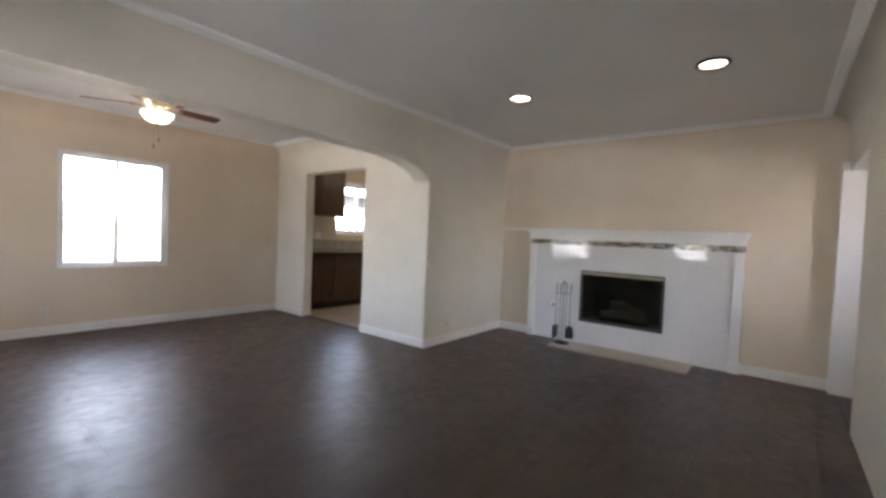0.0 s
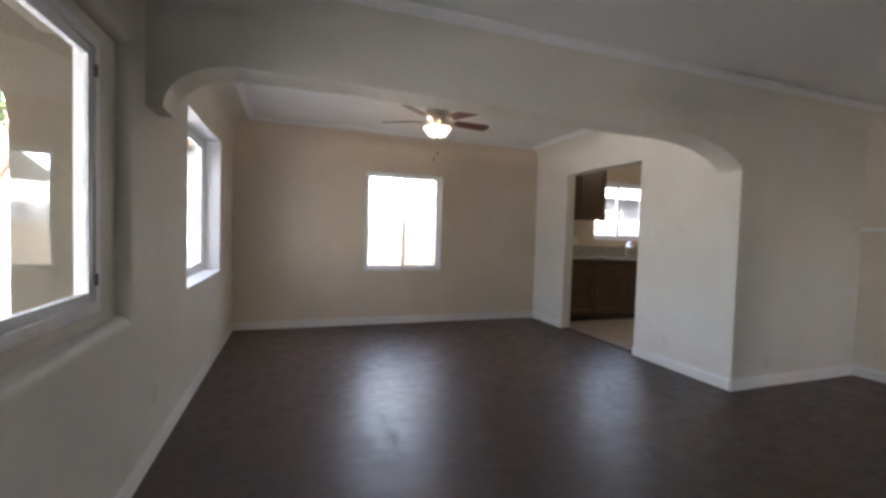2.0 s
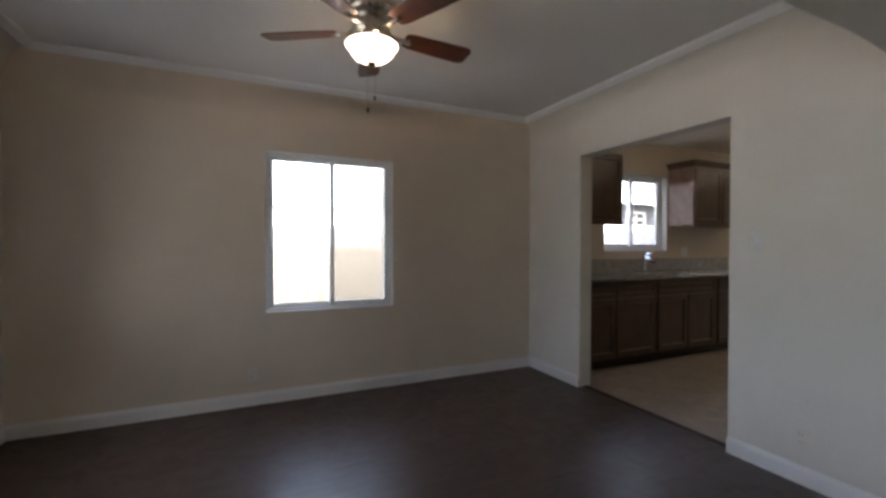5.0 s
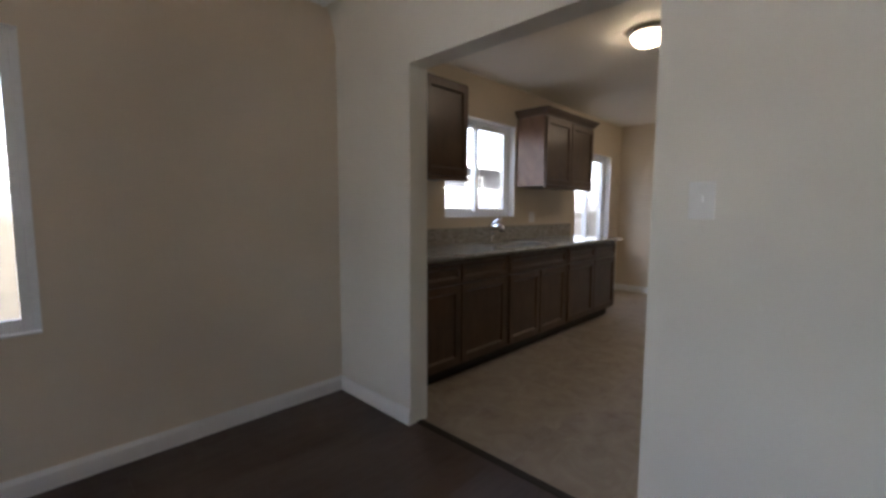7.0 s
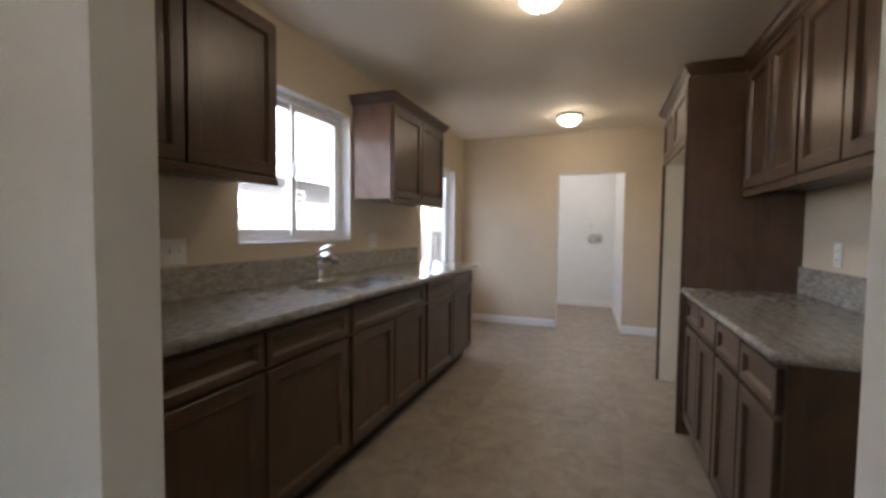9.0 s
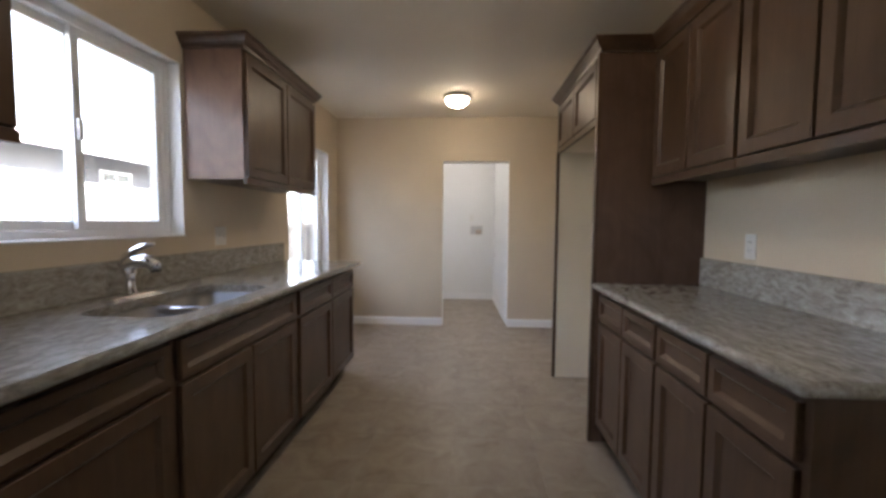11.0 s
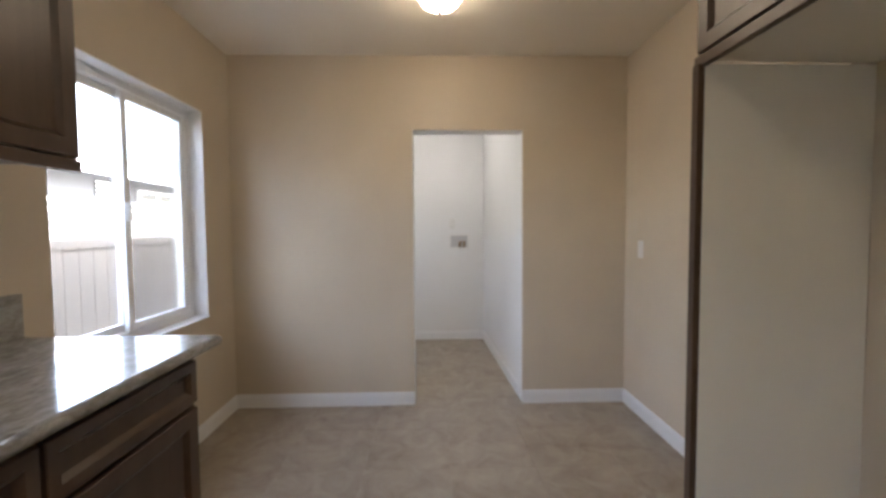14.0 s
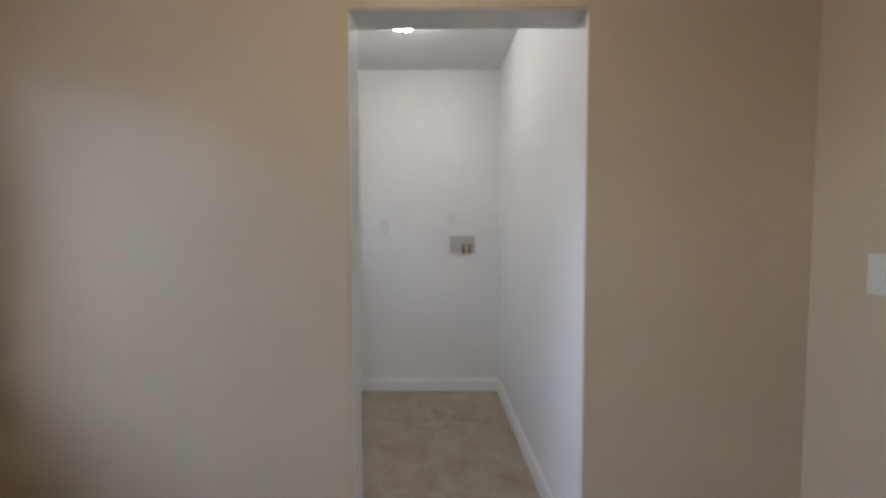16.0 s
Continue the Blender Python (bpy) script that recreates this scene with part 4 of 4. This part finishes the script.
for y0, y1, zz, rr, xx in ((-0.24, 0.24, 0.10, 0.045, 0.10), (-0.20, 0.16, 0.16, 0.040, 0.17), (-0.05, 0.14, 0.23, 0.034, 0.13)):
    part("log", tube(bmesh.new(), [(xx, y0, FB0 + zz), (xx + 0.02, (y0 + y1) / 2, FB0 + zz + 0.015), (xx - 0.01, y1, FB0 + zz)], [rr, rr * 1.1, rr * 0.9], 12), M_LOG, firebox, "grey ceramic log")
part("grate", B(0.04, 0.24, -0.26, 0.26, FB0 + 0.03, FB0 + 0.055), M_IRON, firebox, "black iron grate")
tagged(part("hearth", B(1.13, XF - 0.04, -5.27, -3.87, 0.0, 0.012, bevel=0.003), M_HEARTH), "flat tan tile hearth strip on the floor", "hearth", kind="structure")
val = thing("gas_valve", XF - 0.036, -3.75, 0.432, "small chrome gas key valve on the tile", "valve")
part("escutcheon", lathe(bmesh.new(), [(0.032, 0.0), (0.030, 0.010), (0.014, 0.016)], 24, Euler((0, -math.pi / 2, 0)).to_matrix().to_4x4()), M_CHROME, val)
part("key", tube(bmesh.new(), [(0, 0, 0), (-0.055, 0, 0), (-0.07, 0, 0)], [0.009, 0.009, 0.014], 12), M_CHROME, val)

# fire tools
ft = thing("fireplace_tool_set", 1.35, -3.955, 0.012, "dark metal fireplace tool set on a stand", "fire tools")
part("base", lathe(bmesh.new(), [(0.085, 0.0), (0.085, 0.012), (0.03, 0.022), (0.012, 0.03)], 28), M_IRON, ft)
part("post", tube(bmesh.new(), [(0, 0, 0.02), (0, 0, 0.68)], 0.009, 10), M_TOOL, ft)
part("finial", lathe(bmesh.new(), [(0.008, 0.67), (0.02, 0.69), (0.016, 0.72), (0.004, 0.74)], 18), M_TOOL, ft)
part("crossbar", tube(bmesh.new(), [(0, -0.10, 0.585), (0, 0.10, 0.585)], 0.007, 8), M_TOOL, ft)
part("crossbar", tube(bmesh.new(), [(-0.10, 0, 0.585), (0.10, 0, 0.585)], 0.007, 8), M_TOOL, ft)
for dx, dy, kind in ((0, -0.085, "brush"), (0, 0.085, "shovel"), (-0.085, 0, "poker"), (0.085, 0, "tongs")):
    bm = tube(bmesh.new(), [(dx, dy, 0.13), (dx, dy, 0.63)], 0.006, 8)
    lathe(bm, [(0.006, 0.61), (0.012, 0.63), (0.010, 0.69), (0.004, 0.71)], 12, Matrix.Translation((dx, dy, 0)))
    tool = part(kind, bm, M_TOOL, ft)
    if kind == "brush":
        part("bristles", lathe(bmesh.new(), [(0.015, 0.215), (0.040, 0.19), (0.052, 0.08), (0.044, 0.07)], 18, Matrix.Translation((dx, dy, 0))), M_IRON, tool, "black bristles")
    elif kind == "shovel":
        bm = bmesh.new()
        box(bm, dx - 0.055, dx + 0.055, dy - 0.010, dy + 0.016, 0.05, 0.20, 0.006)
        part("pan", bm, M_IRON, tool, "black shovel pan")
    elif kind == "poker":
        part("hook", tube(bmesh.new(), [(dx, dy, 0.13), (dx, dy, 0.05), (dx - 0.03, dy, 0.06)], 0.005, 8), M_IRON, tool)
    else:
        part("jaw", tube(bmesh.new(), [(dx, dy, 0.14), (dx + 0.02, dy, 0.08), (dx, dy, 0.03)], 0.005, 8), M_IRON, tool)


# ---- switches and outlets ----
def plate(name, x, y, z, rz, label, kind, mat=None):
    """A wall plate; local -y points into the room."""
    p = thing(name, x, y, z, label, "switch" if kind != "outlet" else "outlet", rz)
    w = 0.115 if kind == "double" else 0.072
    mat = mat or M_PLATE
    part("cover", B(-w / 2, w / 2, -0.006, -0.0005, -0.058, 0.058, bevel=0.002), mat, p)
    xs = (-0.023, 0.023) if kind == "double" else (0.0,)
    for cx in xs:
        if kind == "outlet":
            for cz in (-0.02, 0.02):
                part("socket", B(cx - 0.017, cx + 0.017, -0.008, -0.006, cz - 0.014, cz + 0.014, bevel=0.002), mat, p)
                bm = bmesh.new()
                box(bm, cx - 0.008, cx - 0.0055, -0.0086, -0.008, cz - 0.004, cz + 0.006)
                box(bm, cx + 0.0055, cx + 0.008, -0.0086, -0.008, cz - 0.004, cz + 0.006)
                part("slots", bm, M_SLOT, p)
        elif kind == "toggle" or kind == "double":
            part("toggle", B(cx - 0.005, cx + 0.005, -0.018, -0.006, -0.006, 0.014, bevel=0.002), mat, p)
        else:
            part("rocker", B(cx - 0.017, cx + 0.017, -0.010, -0.006, -0.033, 0.033, bevel=0.003), mat, p)
    return p


sw = plate("light_switch", 0.0, -2.10, 1.256, -90, "white toggle switch under crumpled clear film, beside kitchen opening", "toggle")
# crumpled protective film still taped over the switch
rf = random.Random(21)
bm = bmesh.new()
grid = [[bm.verts.new((-0.040 + 0.008 * i, -0.0085 - (0.012 if 3 <= i <= 7 and 3 <= j <= 10 else 0.0) - rf.uniform(0.0, 0.004), -0.064 + 0.0098 * j)) for i in range(11)] for j in range(14)]
for j in range(13):
    for i in range(10):
        bm.faces.new((grid[j][i], grid[j][i + 1], grid[j + 1][i + 1], grid[j + 1][i])).smooth = True
part("film", bm, M_FILM, sw, "crumpled clear plastic film")
plate("wall_outlet", 0.0, -2.32, 0.235, -90, "greige painted wall outlet near the baseboard", "outlet", M_PLATEP)
plate("wall_outlet", -2.57, 0.0, 0.235, 0, "greige painted wall outlet under the dining window", "outlet", M_PLATEP)
plate("wall_outlet", 0.407, YA, 0.20, 0, "greige painted wall outlet on the stub wall", "outlet", M_PLATEP)
plate("wall_outlet", XW, -2.80, 0.33, 90, "greige painted wall outlet under the front windows", "outlet", M_PLATEP)
plate("wall_outlet", 0.817, YK, 1.135, 0, "white two-gang plate above the granite backsplash", "double")
plate("wall_outlet", 2.587, YK, 1.148, 0, "white outlet plate beside the wall cabinet", "double")
plate("wall_outlet", 1.99, YKS, 1.145, 180, "white outlet above the granite backsplash", "outlet")
plate("light_switch", 4.795, YN, 1.127, 180, "white rocker light switch on the kitchen wall", "rocker")
plate("light_switch", XL, -0.957, 1.265, -90, "white switch plate on the laundry wall", "toggle")
plate("wall_outlet", XL, -1.475, 1.325, -90, "white outlet above the washer box", "outlet")

# washer box
wb = thing("washer_box", XL, -1.553, 1.13, "white recessed washing machine valve box", "washer box", -90)
bm = bmesh.new()
box(bm, -0.115, -0.095, -0.008, -0.0005, -0.085, 0.085)
box(bm, 0.095, 0.115, -0.008, -0.0005, -0.085, 0.085)
box(bm, -0.095, 0.095, -0.008, -0.0005, 0.065, 0.085)
box(bm, -0.095, 0.095, -0.008, -0.0005, -0.085, -0.065)
part("flange", bm, M_PLATE, wb)
# Flat sheet; the recess's inner shade is put into its grey.
part("recess", B(-0.094, 0.094, -0.0018, -0.0006, -0.064, 0.064), plain("shaded_box_back", (0.50, 0.50, 0.50), 0.6), wb, "flat recess back greyed for shade")
for cx in (0.010, 0.055):
    bm = tube(bmesh.new(), [(cx, -0.004, -0.064), (cx, -0.016, -0.03), (cx, -0.016, -0.005)], 0.010, 10)
    box(bm, cx - 0.02, cx + 0.02, -0.022, -0.012, -0.004, 0.004, 0.002)
    part("valve", bm, M_RED, wb, "brass water valve")

# laundry side door, closed, with casing
ld = thing("door_1", XL, -0.316, 0, "white painted door with casing in the laundry", "door", -90, kind="structure")
part("door_leaf", B(-0.40, 0.40, -0.012, -0.001, 0.005, 2.035), M_TRIM, ld)
bm = bmesh.new()
box(bm, 0.405, 0.465, -0.022, -0.0005, 0.0, 2.096, 0.004)
box(bm, -0.465, -0.405, -0.022, -0.0005, 0.0, 2.096, 0.004)
box(bm, -0.405, 0.405, -0.022, -0.0005, 2.04, 2.096, 0.004)
part("casing", bm, M_TRIM, ld, "white door casing")

# ---- outdoors ----
gnd = bmesh.new()
vs = [gnd.verts.new(p) for p in ((-400, -400, -0.32), (400, -400, -0.32), (400, 400, -0.32), (-400, 400, -0.32))]
gnd.faces.new(vs)
solid("ground", gnd, M_CONC, "pale sunlit concrete yard", "ground")

# Unseen pale strip, added to bounce daylight through the north windows.
solid("bounce_strip_side", B(-4.6, 9.5, YO + 0.004, 2.08, -0.318, -0.296, bevel=0.004), M_BOUNCE, "unseen pale strip added to bounce daylight indoors", "path")

FY = 2.15
# Panels are coloured paler to stand for sun on them.
pf = thing("panel_fence", 0, FY, -0.32, "tan panel fence lightened for sunlight, with white lattice top", "fence")
for px in (-4.29, -3.07, -1.85, -0.63, 0.59):
    part("post", B(px - 0.055, px + 0.055, -0.055, 0.055, 0.0, 1.52, bevel=0.004), M_TANSUNLIT, pf)
for px in (-4.235, -3.015, -1.795, -0.575):
    part("panel", B(px, px + 1.11, -0.02, 0.02, 0.05, 1.43, bevel=0.004), M_TANSUNLIT, pf)
part("top_rail", B(-4.235, 0.535, -0.03, 0.03, 1.432, 1.52, bevel=0.004), M_TANSUNLIT, pf)
part("lattice_rail", B(-4.235, 0.535, -0.025, 0.025, 2.03, 2.075, bevel=0.004), M_LATTICE, pf)

fence = thing("fence", 0, FY, -0.32, "tan vinyl board fence darkened for shade, with white lattice top", "fence")
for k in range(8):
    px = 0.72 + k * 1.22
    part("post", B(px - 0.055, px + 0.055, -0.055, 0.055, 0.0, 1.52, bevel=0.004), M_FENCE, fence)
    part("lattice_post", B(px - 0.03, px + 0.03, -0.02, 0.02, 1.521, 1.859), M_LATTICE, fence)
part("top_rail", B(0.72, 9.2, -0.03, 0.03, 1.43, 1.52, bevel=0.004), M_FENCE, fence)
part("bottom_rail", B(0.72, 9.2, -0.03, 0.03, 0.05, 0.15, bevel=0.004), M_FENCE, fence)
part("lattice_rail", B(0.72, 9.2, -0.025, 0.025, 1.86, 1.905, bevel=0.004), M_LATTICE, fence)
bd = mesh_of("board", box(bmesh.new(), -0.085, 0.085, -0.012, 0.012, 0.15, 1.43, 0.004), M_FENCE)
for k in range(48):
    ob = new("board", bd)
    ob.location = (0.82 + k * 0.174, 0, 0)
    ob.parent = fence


def lattice(parent, xa, xb, top):
    """Crossed diagonal laths between the rails of a fence."""
    lt = bmesh.new()
    for k in range(int((xb - xa - top + 1.52) / 0.09)):
        for sgn in (1, -1):
            x0 = xa + 0.02 + k * 0.09
            x1 = x0 + top - 1.52
            za, zb = (1.52, top) if sgn > 0 else (top, 1.52)
            yy, h = 0.006 * sgn, 0.024
            q = [lt.verts.new(p) for p in ((x0 - h, yy, za), (x0 + h, yy, za), (x1 + h, yy, zb), (x1 - h, yy, zb))]
            r = [lt.verts.new((v.co.x, v.co.y + 0.005, v.co.z)) for v in q]
            lt.faces.new(q)
            lt.faces.new(r)
            for i in range(4):
                lt.faces.new((q[i], q[(i + 1) % 4], r[(i + 1) % 4], r[i]))
    tagged(part("lattice", lt, M_LATTICE, parent, "white diagonal lattice strip"), kind="stuff")


lattice(pf, -4.235, 0.535, 2.03)
lattice(fence, 0.72, 9.2, 1.86)


def far_house(name, x, y, rz, w, d, h, wallmat, roofmat, label, tiles=False, rise=1.1, e=0.55):
    """Local: facade along x at y = 0 facing -y."""
    hs = thing(name, x, y, -0.32, label, "house", rz)
    part("wall", wall_mesh("x", 0.0, d, 0.0, w, 0.0, h), wallmat, hs)
    rf = bmesh.new()
    prism(rf, [(-e, h), (-e, h + 0.08), (d / 2, h + rise + 0.08), (d + e, h + 0.08), (d + e, h), (d / 2, h + rise)], "x", -e, w + e)
    roof = part("roof", rf, roofmat, hs)
    part("fascia", B(-e, w + e, -e - 0.03, -e - 0.002, h - 0.12, h + 0.09), M_TRIM if not tiles else M_BARK, roof)
    if tiles:
        tb = bmesh.new()
        n = int((w + 2 * e) / 0.2)
        for i in range(n):
            for j in range(9):
                t0, t1 = j / 9, (j + 1.1) / 9
                ya, yb = -e - 0.08 + t0 * (d / 2 + e), -e - 0.08 + min(1, t1) * (d / 2 + e)
                za, zb = h + 0.10 + t0 * rise, h + 0.13 + min(1, t1) * rise
                cx = -e + 0.1 + i * 0.2
                pr = [(math.cos(a) * 0.085, math.sin(a) * 0.07) for a in [q / 5 * math.pi for q in range(6)]]
                A = [tb.verts.new((cx + u, ya, za + v)) for u, v in pr]
                C = [tb.verts.new((cx + u * 0.85, yb, zb + v * 0.85 - 0.03)) for u, v in pr]
                for k in range(5):
                    f = tb.faces.new((A[k], A[k + 1], C[k + 1], C[k]))
                    f.smooth = True
                tb.faces.new(A)
        tagged(part("roof_tiles", tb, roofmat, roof, "rows of barrel clay tiles"), kind="stuff")
    return hs


hn = far_house("house", 4.2, 6.6, 0, 12.0, 7.0, 2.95, M_GREYWALL, M_ROOF, "grey neighbouring house with white fascia and pale roof", e=0.8)
for wx, wz, ww, hh in ((4.6, 2.22, 0.75, 0.38), (9.35, 2.22, 1.55, 0.40), (2.2, 1.5, 1.1, 0.9)):
    wnd = part("window", B(wx, wx + ww, -0.02, -0.002, wz, wz + hh), M_FIREGLASS, hn, "dark window with white frame")
    bm = bmesh.new()
    box(bm, wx - 0.06, wx, -0.04, -0.002, wz - 0.06, wz + hh + 0.06)
    box(bm, wx + ww, wx + ww + 0.06, -0.04, -0.002, wz - 0.06, wz + hh + 0.06)
    box(bm, wx, wx + ww, -0.04, -0.002, wz - 0.06, wz)
    box(bm, wx, wx + ww, -0.04, -0.002, wz + hh, wz + hh + 0.06)
    box(bm, wx + ww / 2 - 0.02, wx + ww / 2 + 0.02, -0.035, -0.002, wz, wz + hh)
    box(bm, wx, wx + ww, -0.034, -0.003, wz + hh / 2 - 0.02, wz + hh / 2 + 0.02)
    part("frame", bm, M_LATTICE, wnd)
hw = far_house("house", -15.2, 5.6, 0, 11.0, 7.0, 3.35, M_WHITEHOUSE, M_CLAY, "white neighbouring house with clay tile roof", True, e=0.5)
# small tiled awning with a gutter at the corner of the white house
aw = part("awning", prism(bmesh.new(), [(-1.0, 2.42), (0.0, 2.68), (0.0, 2.75), (-1.0, 2.49)], "x", 10.9, 12.70), M_CLAY, hw, "small clay tiled awning")
part("gutter", prism(bmesh.new(), [(-1.13, 2.50), (-1.11, 2.38), (-1.01, 2.38), (-1.01, 2.50)], "x", 10.9, 12.78), M_GREYWALL, aw, "grey gutter")
# White eave piece; grey material stands for the shading on it.
part("bracket", prism(bmesh.new(), [(-0.5, 3.38), (-0.5, 3.20), (-0.36, 3.08), (-0.2, 3.02), (0.0, 3.0), (0.0, 3.38)], "x", 11.42, 12.36), M_GREYWALL, hw, "white eave bracket greyed for its shading")
part("wing_wall", B(11.0, 12.7, 0.0, 0.2, 0.0, 3.30), M_WHITEHOUSE, hw, "white wing wall")
# louvred vent under the eave of the grey house
vent = part("vent", B(7.87, 8.27, -0.03, -0.002, 2.42, 2.80), M_GREYWALL, hn, "white louvred vent")
for k in range(4):
    part("slat", B(7.86, 8.28, -0.055, -0.031, 2.43 + k * 0.10, 2.47 + k * 0.10), M_LATTICE, vent)

# iron picket fence in the front yard
ir = thing("iron_fence", -7.6, 3.4, -0.32, "black iron picket fence in the front yard", "fence")
for zz in (0.18, 0.95):
    part("rail", B(0.0, 3.6, -0.02, 0.02, zz, zz + 0.05), M_IRON, ir)
pk = mesh_of("picket", tube(bmesh.new(), [(0, 0, 0.0), (0, 0, 1.12), (0, 0, 1.18)], [0.017, 0.017, 0.002], 6), M_IRON)
for k in range(28):
    ob = new("picket", pk)
    ob.location = (0.05 + k * 0.128, 0, 0)
    ob.parent = ir

# porch outside the living room window
pw = [(-6.6, TOP), (-6.6, -0.32), (-6.30, -0.32), (-6.30, 1.65)]
for k in range(0, 17):
    a = math.pi - k / 16 * math.pi
    pw.append((-5.39 + 0.91 * math.cos(a), 1.65 + 0.45 * math.sin(a)))
pw += [(-4.48, -0.32), (XO, -0.32), (XO, TOP)]
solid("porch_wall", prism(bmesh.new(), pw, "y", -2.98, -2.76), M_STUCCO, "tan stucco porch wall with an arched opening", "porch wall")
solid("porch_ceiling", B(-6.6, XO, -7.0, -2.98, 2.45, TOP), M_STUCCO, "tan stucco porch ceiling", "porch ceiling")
pw = [(-7.0, 2.45), (-7.0, -0.32), (-6.3, -0.32), (-6.3, 1.5)]
for k in range(0, 17):
    a = math.pi - k / 16 * math.pi
    pw.append((-4.95 + 1.35 * math.cos(a), 1.5 + 0.6 * math.sin(a)))
pw += [(-3.6, -0.32), (-2.98, -0.32), (-2.98, 2.45)]
solid("porch_front_wall", prism(bmesh.new(), pw, "x", -6.6, -6.38), M_STUCCO, "tan stucco porch front with a wide arch", "porch wall")
solid("porch_end_wall", B(-6.38, XO, -7.0, -6.8, -0.08, 2.45), M_STUCCO, "tan stucco porch end wall", "porch wall")
solid("porch_slab", B(-6.6, XO, -7.0, -2.98, -0.31, -0.08), M_CONC, "pale concrete porch floor", "porch floor")


def tree(x, y, h, seed):
    tr = thing("tree", x, y, -0.32, "leafy green garden tree with uneven crown", "tree")
    r = random.Random(seed)
    bm = tube(bmesh.new(), [(0, 0, 0), (0.05, 0.02, h * 0.3), (0.0, 0.1, h * 0.6)], [0.16, 0.12, 0.06], 10)
    for k in range(6):
        a = k * 1.05
        tube(bm, [(0.02, 0.04, h * (0.35 + 0.03 * k)), (math.cos(a) * 0.6, math.sin(a) * 0.6, h * 0.62), (math.cos(a) * 1.1, math.sin(a) * 1.1, h * 0.8)], [0.05, 0.03, 0.01], 6)
    part("trunk", bm, M_BARK, tr)
    cb = bmesh.new()
    for k in range(1800):
        c = Vector((r.gauss(0, 0.5), r.gauss(0, 0.5), h * 0.75 + r.gauss(0, 0.45)))
        q = Euler((r.uniform(0, 6), r.uniform(0, 6), r.uniform(0, 6))).to_matrix()
        s = r.uniform(0.05, 0.11)
        cb.faces.new([cb.verts.new(c + q @ Vector(p) * s) for p in ((-1, 0, 0), (0, -0.45, 0.1), (1, 0, 0), (0, 0.45, 0.1))])
    part("crown", cb, M_LEAF, tr)


tree(-7.1, 1.6, 4.6, 3)

# ---- floors ----
tagged(part("floor", B(XW, 0.06, YS, 0.0, -0.05, -0.004), M_UNDER), "dark espresso plank floor of living and dining room", "floor", kind="structure")
fl = bpy.data.objects["floor"]
tagged(part("floor_living_east", B(0.06, XF, -7.5, YA, -0.05, -0.004), M_UNDER), "dark espresso plank floor by the fireplace", "floor", kind="structure")
fle = bpy.data.objects["floor_living_east"]
PWID, PLEN = 0.190, 1.22
rng = random.Random(11)
cache = {}


def plank(x0, x1, y0, y1, parent):
    key = (round(x1 - x0, 3), round(y1 - y0, 3))
    if key not in cache:
        cache[key] = mesh_of("plank", box(bmesh.new(), -key[0] / 2 + 0.0003, key[0] / 2 - 0.0003, -key[1] / 2 + 0.0003, key[1] / 2 - 0.0003, -0.003, 0.0), M_PLANK)
    ob = new("plank", cache[key])
    ob.location = ((x0 + x1) / 2, (y0 + y1) / 2, 0)
    ob.parent = parent


row = 0
y = YS
while y < -0.005:
    y1 = min(y + PWID, 0.0)
    if y < YA < y1:
        y1 = YA
    end = XF if y1 <= YA + 1e-6 else 0.06
    x = XW - rng.choice((0.0, 0.3, 0.61, 0.9))
    while x < end - 0.005:
        xe = min(x + PLEN, end)
        if xe > XW:
            plank(max(x, XW), xe, y, y1, fl)
        x = xe
    y = y1
for k in range(6):
    plank(-0.6, XF, -7.5 + k * 0.195, -7.5 + (k + 1) * 0.195, fle)

tagged(part("floor_kitchen", B(0.06, XL, YKS, YK, -0.05, -0.004), M_GROUT), "beige stone tile kitchen floor", "floor", kind="structure")
fk = bpy.data.objects["floor_kitchen"]
TS = 0.457
tcache = {}
for i in range(15):
    for j in range(7):
        x0, y0 = 0.085 + i * TS, YKS + j * TS
        x1, y1 = min(x0 + TS, XL), min(y0 + TS, YK)
        if x1 - x0 < 0.02 or y1 - y0 < 0.02:
            continue
        key = (round(x1 - x0, 3), round(y1 - y0, 3))
        if key not in tcache:
            tcache[key] = mesh_of("tile", box(bmesh.new(), -key[0] / 2 + 0.0007, key[0] / 2 - 0.0007, -key[1] / 2 + 0.0007, key[1] / 2 - 0.0007, -0.006, 0.0, 0.0004), M_TILE)
        ob = new("tile", tcache[key])
        ob.location = ((x0 + x1) / 2, (y0 + y1) / 2, 0)
        ob.parent = fk
tagged(part("threshold_strip", B(0.045, 0.088, KD[0], KD[1], -0.002, 0.006, bevel=0.002), M_UNDER), "dark wooden transition strip between floors", "threshold", kind="structure")
